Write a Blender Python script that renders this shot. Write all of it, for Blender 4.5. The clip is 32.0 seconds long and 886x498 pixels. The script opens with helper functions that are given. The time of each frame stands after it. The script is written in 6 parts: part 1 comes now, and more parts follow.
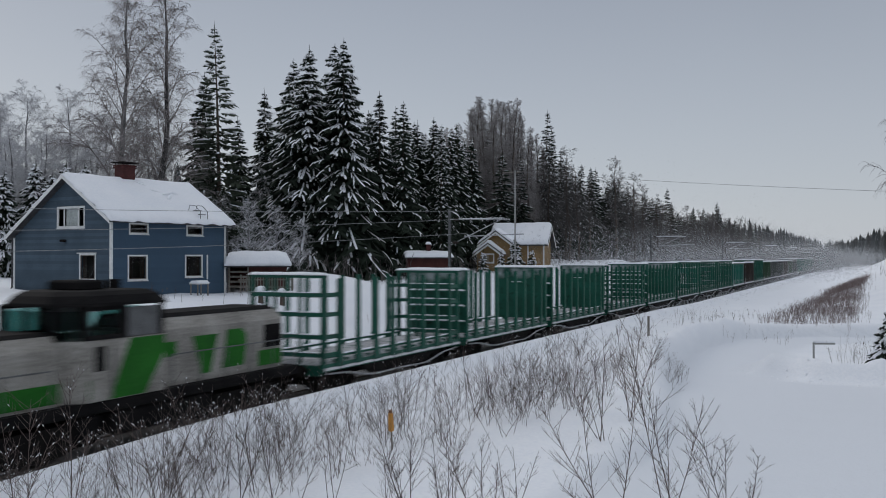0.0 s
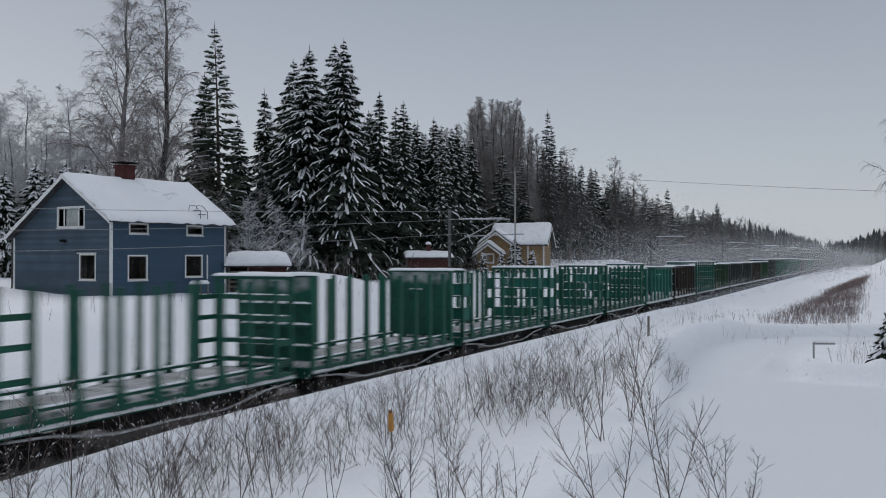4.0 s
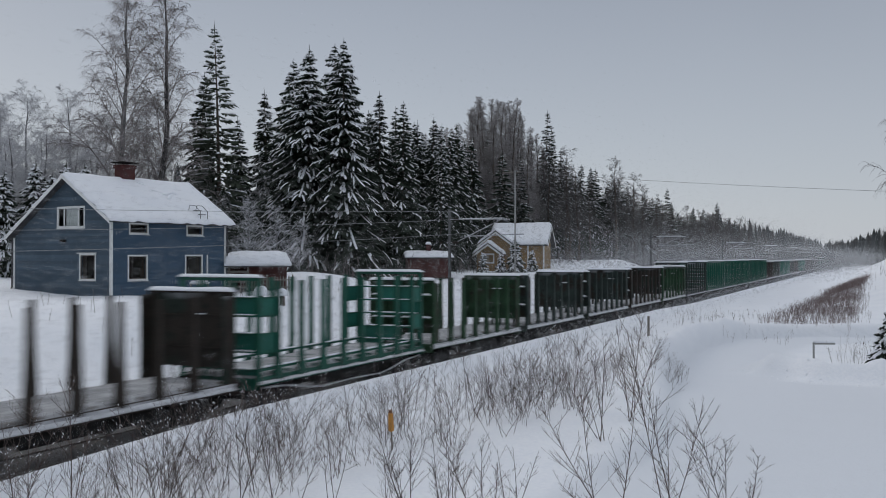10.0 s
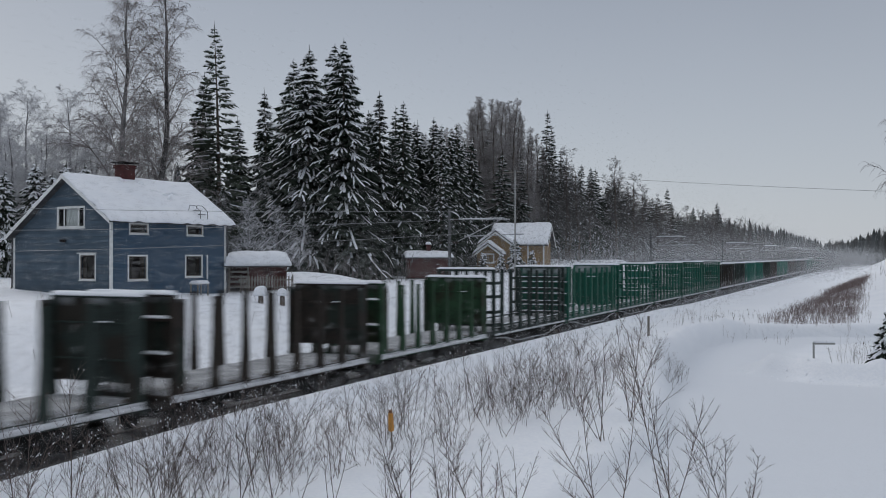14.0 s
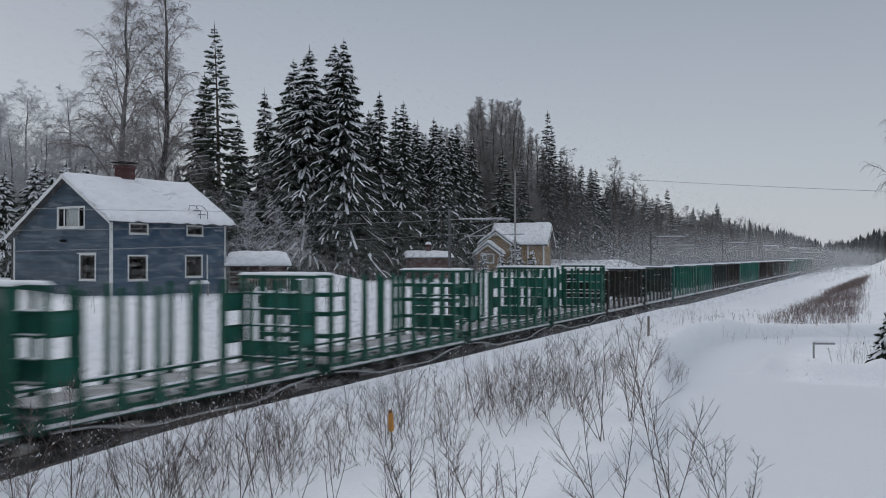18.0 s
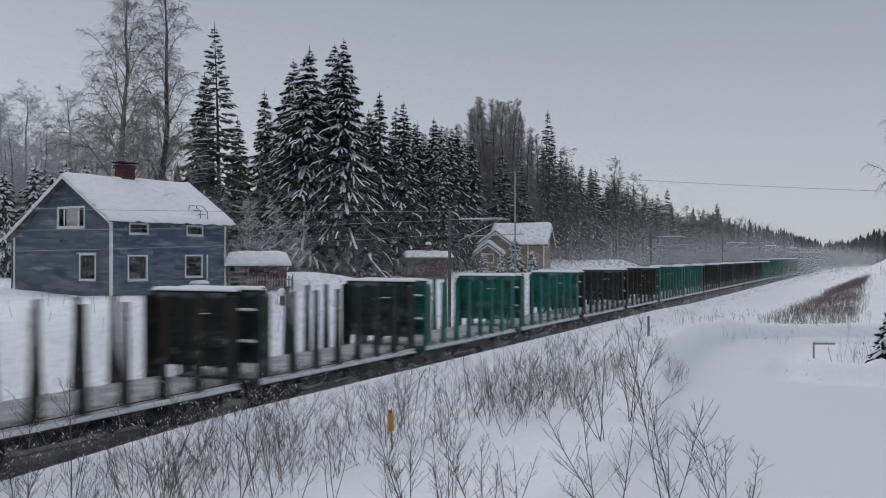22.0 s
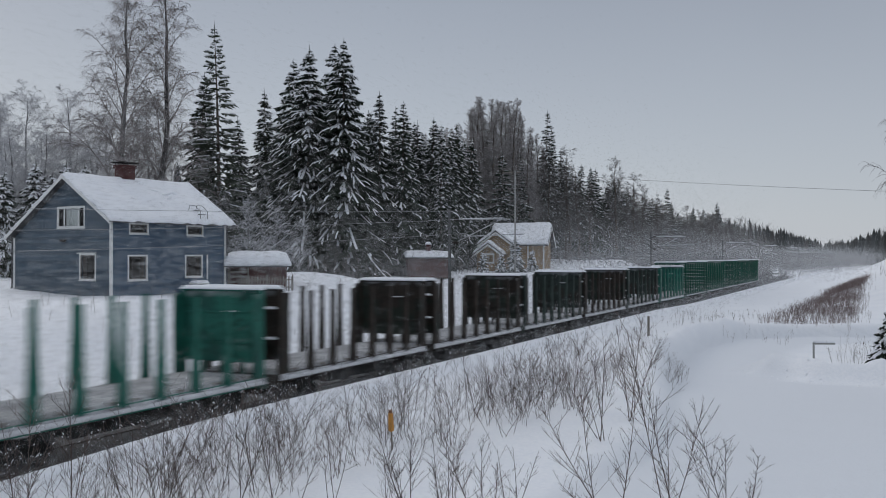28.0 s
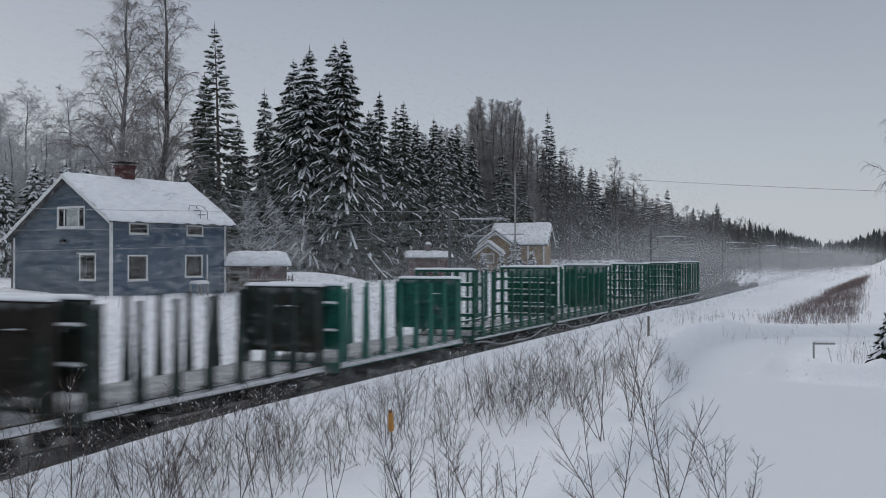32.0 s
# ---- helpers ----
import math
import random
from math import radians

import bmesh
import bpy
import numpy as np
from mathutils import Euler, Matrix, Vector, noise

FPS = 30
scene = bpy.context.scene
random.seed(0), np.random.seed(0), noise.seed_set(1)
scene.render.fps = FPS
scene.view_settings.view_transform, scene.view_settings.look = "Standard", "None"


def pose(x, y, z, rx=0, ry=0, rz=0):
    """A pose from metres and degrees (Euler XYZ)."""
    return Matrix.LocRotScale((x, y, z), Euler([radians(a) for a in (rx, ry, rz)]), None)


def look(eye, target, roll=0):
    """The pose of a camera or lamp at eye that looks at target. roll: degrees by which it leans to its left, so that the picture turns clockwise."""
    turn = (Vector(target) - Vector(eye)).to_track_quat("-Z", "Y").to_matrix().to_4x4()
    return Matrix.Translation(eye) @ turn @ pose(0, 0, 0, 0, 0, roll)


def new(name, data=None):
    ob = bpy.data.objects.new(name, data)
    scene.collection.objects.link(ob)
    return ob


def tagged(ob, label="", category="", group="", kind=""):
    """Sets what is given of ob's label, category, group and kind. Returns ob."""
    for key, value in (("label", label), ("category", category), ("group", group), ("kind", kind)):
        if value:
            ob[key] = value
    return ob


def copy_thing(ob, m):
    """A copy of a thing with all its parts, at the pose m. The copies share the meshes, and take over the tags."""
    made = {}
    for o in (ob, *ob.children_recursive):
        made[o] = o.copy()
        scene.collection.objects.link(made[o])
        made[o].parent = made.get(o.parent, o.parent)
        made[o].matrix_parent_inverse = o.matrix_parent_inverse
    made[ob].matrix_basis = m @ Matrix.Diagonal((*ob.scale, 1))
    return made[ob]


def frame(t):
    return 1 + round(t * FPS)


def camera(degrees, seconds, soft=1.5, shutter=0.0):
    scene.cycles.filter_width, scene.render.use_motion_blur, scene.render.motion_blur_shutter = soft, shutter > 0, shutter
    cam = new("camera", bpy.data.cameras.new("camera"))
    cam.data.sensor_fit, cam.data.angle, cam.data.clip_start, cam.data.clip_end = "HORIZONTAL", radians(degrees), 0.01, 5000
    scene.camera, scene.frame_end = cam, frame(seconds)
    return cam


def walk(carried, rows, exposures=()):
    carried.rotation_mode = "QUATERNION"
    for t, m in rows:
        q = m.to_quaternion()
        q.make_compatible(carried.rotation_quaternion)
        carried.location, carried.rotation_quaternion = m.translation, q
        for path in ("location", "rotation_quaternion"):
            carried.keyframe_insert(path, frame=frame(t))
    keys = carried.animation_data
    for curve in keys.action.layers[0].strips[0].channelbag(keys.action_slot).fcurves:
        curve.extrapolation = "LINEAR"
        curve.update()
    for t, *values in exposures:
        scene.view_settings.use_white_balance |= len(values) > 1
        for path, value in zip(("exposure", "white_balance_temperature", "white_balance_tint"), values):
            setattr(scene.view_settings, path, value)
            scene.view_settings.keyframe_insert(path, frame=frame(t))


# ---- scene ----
# The track runs along u; n points from the camera's side across the track to the far side. Rail top is z = 0.
PHI = math.radians(25.05)
UX, UY = math.sin(PHI), math.cos(PHI)
TRACK = 18.55            # distance of the track's middle from the camera's foot
EYE = 4.945
TURN = 90.0 - 25.05      # heading of the track


def tr(s, p, z=0.0):
    """A place s metres along the track and p metres across it."""
    return Vector((s * UX - p * UY, s * UY + p * UX, z))


cam = camera(50.84, 32.0, soft=1.0, shutter=0.85)
walk(cam, [(0.0, pose(0, 0, EYE, 90.42)), (32.0, pose(0, 0, EYE, 90.42))])

# ---- light: a grey winter overcast ----
world = bpy.data.worlds.new("overcast")
scene.world = world
world.use_nodes = True
wn, wl = world.node_tree.nodes, world.node_tree.links
wn.clear()
w_out = wn.new("ShaderNodeOutputWorld")
w_sum = wn.new("ShaderNodeAddShader")
w_sky = wn.new("ShaderNodeTexSky")
w_sky.sky_type = "NISHITA"
w_sky.sun_disc = False
w_sky.sun_elevation, w_sky.sun_rotation = radians(29), radians(312.5)
w_b1 = wn.new("ShaderNodeBackground")
w_b1.inputs["Strength"].default_value = 0.012
w_b2 = wn.new("ShaderNodeBackground")
w_b2.inputs["Strength"].default_value = 0.82
w_co = wn.new("ShaderNodeTexCoord")
w_se = wn.new("ShaderNodeSeparateXYZ")
w_no = wn.new("ShaderNodeTexNoise")
w_no.inputs["Scale"].default_value = 1.6
w_no.inputs["Detail"].default_value = 4
w_ma = wn.new("ShaderNodeMath")
w_ma.operation = "MULTIPLY_ADD"
w_ma.inputs[1].default_value = 0.10
w_ra = wn.new("ShaderNodeValToRGB")
w_ra.color_ramp.elements[0].position, w_ra.color_ramp.elements[0].color = 0.0, (0.540, 0.580, 0.642, 1)
w_ra.color_ramp.elements[1].position, w_ra.color_ramp.elements[1].color = 1.0, (0.722, 0.760, 0.824, 1)
for w_pos, w_col in ((0.12, (0.470, 0.508, 0.572, 1)), (0.28, (0.360, 0.394, 0.458, 1)), (0.42, (0.400, 0.430, 0.489, 1)), (0.6, (0.585, 0.620, 0.685, 1))):
    w_el = w_ra.color_ramp.elements.new(w_pos)
    w_el.color = w_col
wl.new(w_co.outputs["Generated"], w_se.inputs[0])
wl.new(w_co.outputs["Generated"], w_no.inputs["Vector"])
wl.new(w_no.outputs["Fac"], w_ma.inputs[0])
w_ad = wn.new("ShaderNodeMath")
w_ad.operation = "SUBTRACT"
w_ad.inputs[1].default_value = 0.05
wl.new(w_se.outputs["Z"], w_ad.inputs[0])
wl.new(w_ad.outputs[0], w_ma.inputs[2])
wl.new(w_ma.outputs[0], w_ra.inputs["Fac"])
wl.new(w_ra.outputs["Color"], w_b2.inputs["Color"])
wl.new(w_sky.outputs["Color"], w_b1.inputs["Color"])
wl.new(w_b1.outputs[0], w_sum.inputs[0])
wl.new(w_b2.outputs[0], w_sum.inputs[1])
wl.new(w_sum.outputs[0], w_out.inputs["Surface"])

sun = new("sun", bpy.data.lights.new("sun", "SUN"))
sun.data.energy, sun.data.angle, sun.data.color = 0.65, radians(25), (1.0, 0.97, 0.93)
sun.matrix_world = look((-60, 85, 45), (0, 30, 0))
scene.view_settings.exposure = 0.0

# ---- materials ----
def material(name, c1, c2, rough=0.8, scale=4.0, fine=40.0, bump=0.3, depth=0.02, metal=0.0, stretch=(1, 1, 1), vary=0.0, spec=0.3):
    """A painted, natural or worn surface: two colours mixed by coarse and fine noise, with relief."""
    m = bpy.data.materials.new(name)
    m.use_nodes = True
    n, k = m.node_tree.nodes, m.node_tree.links
    b = n["Principled BSDF"]
    b.inputs["Roughness"].default_value, b.inputs["Metallic"].default_value = rough, metal
    b.inputs["Specular IOR Level"].default_value = spec
    co, mp = n.new("ShaderNodeTexCoord"), n.new("ShaderNodeMapping")
    mp.inputs["Scale"].default_value = stretch
    k.new(co.outputs["Object"], mp.inputs["Vector"])
    a, f = n.new("ShaderNodeTexNoise"), n.new("ShaderNodeTexNoise")
    a.inputs["Scale"].default_value, a.inputs["Detail"].default_value = scale, 3
    f.inputs["Scale"].default_value, f.inputs["Detail"].default_value = fine, 2
    k.new(mp.outputs[0], a.inputs["Vector"])
    k.new(mp.outputs[0], f.inputs["Vector"])
    s = n.new("ShaderNodeMath")
    s.operation = "ADD"
    k.new(a.outputs["Fac"], s.inputs[0])
    k.new(f.outputs["Fac"], s.inputs[1])
    r = n.new("ShaderNodeMapRange")
    r.inputs["From Min"].default_value, r.inputs["From Max"].default_value = 0.75, 1.25
    k.new(s.outputs[0], r.inputs["Value"])
    x = n.new("ShaderNodeMix")
    x.data_type = "RGBA"
    x.inputs["A"].default_value, x.inputs["B"].default_value = (*c1, 1), (*c2, 1)
    k.new(r.outputs[0], x.inputs["Factor"])
    last = x.outputs["Result"]
    if vary:
        o, h = n.new("ShaderNodeObjectInfo"), n.new("ShaderNodeHueSaturation")
        v = n.new("ShaderNodeMapRange")
        v.inputs["To Min"].default_value, v.inputs["To Max"].default_value = 1 - vary, 1 + vary
        k.new(o.outputs["Random"], v.inputs["Value"])
        k.new(v.outputs[0], h.inputs["Value"])
        k.new(last, h.inputs["Color"])
        last = h.outputs["Color"]
    k.new(last, b.inputs["Base Color"])
    if bump:
        u = n.new("ShaderNodeBump")
        u.inputs["Strength"].default_value, u.inputs["Distance"].default_value = bump, depth
        k.new(s.outputs[0], u.inputs["Height"])
        k.new(u.outputs[0], b.inputs["Normal"])
    return m


SNOW = material("snow", (0.80, 0.825, 0.87), (0.87, 0.885, 0.915), 0.75, 0.5, 9.0, 0.5, 0.05, spec=0.2)
BIRCH_TWIG = material("birch_twigs", (0.12, 0.105, 0.102), (0.33, 0.305, 0.30), 0.9, 0.8, 9.0, 0.2, 0.005)
FROST = material("frost", (0.55, 0.57, 0.61), (0.78, 0.80, 0.84), 0.8, 2.0, 20.0, 0.4, 0.02)
# lighter than NEEDLES: the haze of distance is put into this colour
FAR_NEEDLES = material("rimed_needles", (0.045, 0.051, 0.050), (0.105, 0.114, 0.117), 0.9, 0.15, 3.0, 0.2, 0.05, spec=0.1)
NEEDLES = material("needles", (0.016, 0.024, 0.018), (0.038, 0.050, 0.036), 0.85, 1.5, 25.0, 0.6, 0.03, vary=0.25, spec=0.1)
PINE = material("pine_needles", (0.030, 0.042, 0.030), (0.075, 0.090, 0.065), 0.85, 1.5, 25.0, 0.6, 0.03, spec=0.1)
BARK = material("bark", (0.045, 0.036, 0.030), (0.13, 0.105, 0.085), 0.9, 3.0, 30.0, 0.8, 0.03, stretch=(1, 1, 0.3))
BIRCH = material("birch_bark", (0.055, 0.055, 0.055), (0.26, 0.26, 0.26), 0.85, 2.0, 14.0, 0.5, 0.02, stretch=(1, 1, 0.5))
TWIG = material("twigs", (0.060, 0.050, 0.048), (0.20, 0.180, 0.178), 0.9, 0.8, 9.0, 0.2, 0.005)
PALE_TWIG = material("pale_twigs", (0.165, 0.152, 0.149), (0.39, 0.37, 0.37), 0.9, 0.8, 9.0, 0.2, 0.005)
DARK_BARK = material("dark_birch_bark", (0.03, 0.029, 0.028), (0.10, 0.097, 0.095), 0.9, 2.0, 14.0, 0.5, 0.02, stretch=(1, 1, 0.5))
DULL_TWIG = material("dull_grey_twigs", (0.055, 0.051, 0.050), (0.165, 0.156, 0.154), 0.9, 0.8, 9.0, 0.2, 0.005)
TWIG_FROST = material("frosted_twigs", (0.34, 0.34, 0.355), (0.68, 0.685, 0.71), 0.9, 0.5, 6.0, 0.2, 0.005)
OSIER = material("osier_bark", (0.034, 0.026, 0.024), (0.165, 0.128, 0.115), 0.8, 1.3, 18.0, 0.2, 0.004, vary=0.3)
RED_BRUSH = material("reddish_brush", (0.10, 0.075, 0.072), (0.28, 0.225, 0.215), 0.9, 0.4, 8.0, 0.2, 0.01)

BLUE_GABLE = material("weathered_blue_boards", (0.050, 0.078, 0.106), (0.074, 0.110, 0.146), 0.8, 0.9, 30.0, 0.15, 0.004, vary=0.14)
NET = material("net_curtain", (0.42, 0.43, 0.42), (0.56, 0.57, 0.56), 0.9, 8.0, 60.0, 0.1, 0.004)
BLUE_WALL = material("blue_boards", (0.042, 0.078, 0.122), (0.050, 0.093, 0.145), 0.7, 0.5, 60.0, 0.1, 0.003, vary=0.05)
WHITE_TRIM = material("white_paint", (0.62, 0.63, 0.62), (0.78, 0.79, 0.78), 0.55, 3.0, 50.0, 0.15, 0.003)
YELLOW_WALL = material("ochre_boards", (0.21, 0.135, 0.060), (0.30, 0.20, 0.095), 0.75, 1.0, 30.0, 0.2, 0.004)
RED_WALL = material("red_boards", (0.050, 0.017, 0.015), (0.090, 0.030, 0.025), 0.8, 1.5, 40.0, 0.3, 0.006)
ROOF_DARK = material("dark_roofing", (0.03, 0.03, 0.033), (0.08, 0.08, 0.085), 0.7, 3.0, 30.0, 0.3, 0.01)
BRICK_RED = material("red_brick", (0.045, 0.015, 0.015), (0.085, 0.027, 0.025), 0.85, 4.0, 40.0, 0.4, 0.01)
CONCRETE = material("concrete", (0.24, 0.24, 0.235), (0.36, 0.36, 0.35), 0.9, 3.0, 30.0, 0.4, 0.01)
GREY_WOOD = material("grey_wood", (0.13, 0.115, 0.10), (0.26, 0.24, 0.215), 0.85, 3.0, 40.0, 0.4, 0.01, stretch=(1, 1, 0.2))
CURTAIN = material("curtain", (0.018, 0.013, 0.011), (0.050, 0.038, 0.031), 0.9, 6.0, 40.0, 0.2, 0.01, stretch=(3, 3, 0.3))
# near-black tone that puts the shade of unlit rooms into the colour
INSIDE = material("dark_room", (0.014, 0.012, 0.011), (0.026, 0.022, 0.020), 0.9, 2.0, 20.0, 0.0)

GREEN_A = material("green_paint", (0.004, 0.054, 0.035), (0.008, 0.092, 0.061), 0.55, 1.5, 30.0, 0.15, 0.004, vary=0.15)
GREEN_B = material("fresh_green_paint", (0.004, 0.062, 0.040), (0.007, 0.092, 0.060), 0.5, 1.2, 30.0, 0.15, 0.004, vary=0.1)
GREEN_C = material("worn_green_paint", (0.007, 0.086, 0.063), (0.018, 0.146, 0.110), 0.6, 1.1, 22.0, 0.2, 0.004, vary=0.12)
BROWN_C = material("rusty_brown_paint", (0.013, 0.011, 0.009), (0.036, 0.027, 0.021), 0.8, 1.3, 25.0, 0.3, 0.005, vary=0.2)
OLIVE_C = material("dirty_olive_paint", (0.007, 0.026, 0.011), (0.020, 0.058, 0.026), 0.75, 1.3, 25.0, 0.3, 0.005, vary=0.2)
DARK_C = material("sooty_green_paint", (0.011, 0.019, 0.017), (0.030, 0.046, 0.040), 0.75, 1.3, 25.0, 0.3, 0.005, vary=0.2)


def frosted_plate(name, base, patch, frost=(0.42, 0.44, 0.46)):
    """Steel plate: faded and patched paint, seams of dirt, rime blown on along its upper edge."""
    m = base.copy()
    m.name = name
    n, k = m.node_tree.nodes, m.node_tree.links
    b = n["Principled BSDF"]
    last = b.inputs["Base Color"].links[0].from_socket
    co, info, off = n.new("ShaderNodeTexCoord"), n.new("ShaderNodeObjectInfo"), n.new("ShaderNodeVectorMath")
    k.new(co.outputs["Object"], off.inputs[0])
    sh = n.new("ShaderNodeMath")
    sh.operation, sh.inputs[1].default_value = "MULTIPLY", 37.0
    k.new(info.outputs["Random"], sh.inputs[0])
    k.new(sh.outputs[0], off.inputs[1])
    for scale, lo, hi, colour, most in ((0.75, 0.47, 0.56, patch, 0.75), (4.5, 0.56, 0.66, tuple(0.35 * c for c in patch), 0.6)):
        z, r, x = n.new("ShaderNodeTexNoise"), n.new("ShaderNodeMapRange"), n.new("ShaderNodeMix")
        z.inputs["Scale"].default_value, z.inputs["Detail"].default_value = scale, 2
        k.new(off.outputs[0], z.inputs["Vector"])
        r.inputs["From Min"].default_value, r.inputs["From Max"].default_value, r.inputs["To Max"].default_value = lo, hi, most
        k.new(z.outputs["Fac"], r.inputs["Value"])
        x.data_type = "RGBA"
        x.inputs["B"].default_value = (*colour, 1)
        k.new(r.outputs[0], x.inputs["Factor"])
        k.new(last, x.inputs["A"])
        last = x.outputs["Result"]
    sep, hz, nz, ad, r, x = n.new("ShaderNodeSeparateXYZ"), n.new("ShaderNodeMapRange"), n.new("ShaderNodeTexNoise"), n.new("ShaderNodeMath"), n.new("ShaderNodeMapRange"), n.new("ShaderNodeMix")
    k.new(co.outputs["Object"], sep.inputs[0])
    hz.inputs["From Min"].default_value, hz.inputs["From Max"].default_value = 3.30, 3.95
    k.new(sep.outputs["Z"], hz.inputs["Value"])
    nz.inputs["Scale"].default_value, nz.inputs["Detail"].default_value = 1.8, 4
    k.new(off.outputs[0], nz.inputs["Vector"])
    ad.operation = "MULTIPLY"
    k.new(hz.outputs[0], ad.inputs[0])
    k.new(nz.outputs["Fac"], ad.inputs[1])
    r.inputs["From Min"].default_value, r.inputs["From Max"].default_value, r.inputs["To Max"].default_value = 0.30, 0.62, 0.75
    k.new(ad.outputs[0], r.inputs["Value"])
    x.data_type = "RGBA"
    x.inputs["B"].default_value = (*frost, 1)
    k.new(r.outputs[0], x.inputs["Factor"])
    k.new(last, x.inputs["A"])
    k.new(x.outputs["Result"], b.inputs["Base Color"])
    return m


PLATES = {m.name: frosted_plate(m.name + "_plate", m, q) for m, q in (
    (GREEN_B, (0.004, 0.060, 0.038)), (GREEN_C, (0.006, 0.060, 0.050)), (BROWN_C, (0.012, 0.024, 0.018)), (OLIVE_C, (0.020, 0.020, 0.010)), (DARK_C, (0.022, 0.015, 0.010)))}
RIME = material("wind_packed_rime", (0.22, 0.225, 0.235), (0.62, 0.635, 0.66), 0.85, 1.6, 9.0, 0.5, 0.02, stretch=(0.5, 1, 1.5))
# snow on the decks, their shade put into a greyer colour
DECK_SNOW = material("trodden_grey_snow", (0.18, 0.185, 0.19), (0.48, 0.49, 0.51), 0.85, 1.3, 11.0, 0.5, 0.02)
SILL_SNOW = material("sill_snow", (0.44, 0.45, 0.47), (0.70, 0.715, 0.74), 0.85, 1.8, 11.0, 0.5, 0.02)
WIRE = material("weathered_wire", (0.20, 0.205, 0.21), (0.36, 0.365, 0.375), 0.6, 1.0, 8.0, 0.1, 0.002)
IRON = material("dark_iron", (0.007, 0.0065, 0.0065), (0.022, 0.020, 0.019), 0.85, 3.0, 30.0, 0.4, 0.008, spec=0.06)
RAIL = material("rail_steel", (0.10, 0.085, 0.075), (0.22, 0.20, 0.19), 0.45, 3.0, 30.0, 0.2, 0.003, metal=0.8)
PLANK = material("deck_planks", (0.10, 0.085, 0.07), (0.24, 0.21, 0.18), 0.9, 2.0, 30.0, 0.4, 0.01, stretch=(0.3, 3, 1))
GALV = material("galvanised_steel", (0.08, 0.083, 0.086), (0.17, 0.175, 0.18), 0.6, 3.0, 30.0, 0.2, 0.004, metal=0.5)
LOCO_GREY = material("loco_pale_grey_paint", (0.135, 0.126, 0.112), (0.36, 0.348, 0.32), 0.55, 0.7, 14.0, 0.1, 0.004)
LOCO_GREEN = material("loco_bright_green_paint", (0.008, 0.085, 0.008), (0.016, 0.140, 0.013), 0.6, 0.9, 14.0, 0.1, 0.004, spec=0.15)
LOCO_DARK = material("loco_roof_paint", (0.005, 0.005, 0.0055), (0.016, 0.015, 0.015), 0.8, 1.2, 14.0, 0.2, 0.005, spec=0.06)
ORANGE = material("faded_orange_plastic", (0.40, 0.17, 0.03), (0.55, 0.27, 0.06), 0.6, 6.0, 40.0, 0.1, 0.003)
RUST = material("rusty_steel", (0.10, 0.05, 0.03), (0.21, 0.11, 0.07), 0.85, 6.0, 40.0, 0.3, 0.004)


def ground_snow():
    """Fresh snow, packed where ploughed, the train's shade painted grey along the rails, by two smooth attributes of
    the sheet.
    """
    m = SNOW.copy()
    m.name = "ground_snow"
    n, k = m.node_tree.nodes, m.node_tree.links
    b = n["Principled BSDF"]
    last = b.inputs["Base Color"].links[0].from_socket
    for name, colour, depth in (("packed", (0.73, 0.757, 0.80, 1), 1.0), ("sooty", (0.17, 0.17, 0.172, 1), 1.0)):
        at, x = n.new("ShaderNodeAttribute"), n.new("ShaderNodeMix")
        at.attribute_name = name
        x.data_type = "RGBA"
        x.inputs["B"].default_value = colour
        k.new(at.outputs["Fac"], x.inputs["Factor"])
        k.new(last, x.inputs["A"])
        last = x.outputs["Result"]
    k.new(last, b.inputs["Base Color"])
    return m


def glass(name, tint):
    m = bpy.data.materials.new(name)
    m.use_nodes = True
    b = m.node_tree.nodes["Principled BSDF"]
    b.inputs["Base Color"].default_value = (*tint, 1)
    b.inputs["Roughness"].default_value = 0.02
    b.inputs["IOR"].default_value = 1.13
    b.inputs["Transmission Weight"].default_value = 1.0
    return m


PANE = glass("window_glass", (0.92, 0.95, 0.95))
CAB_GLASS = glass("tinted_cab_glass", (0.17, 0.34, 0.32))


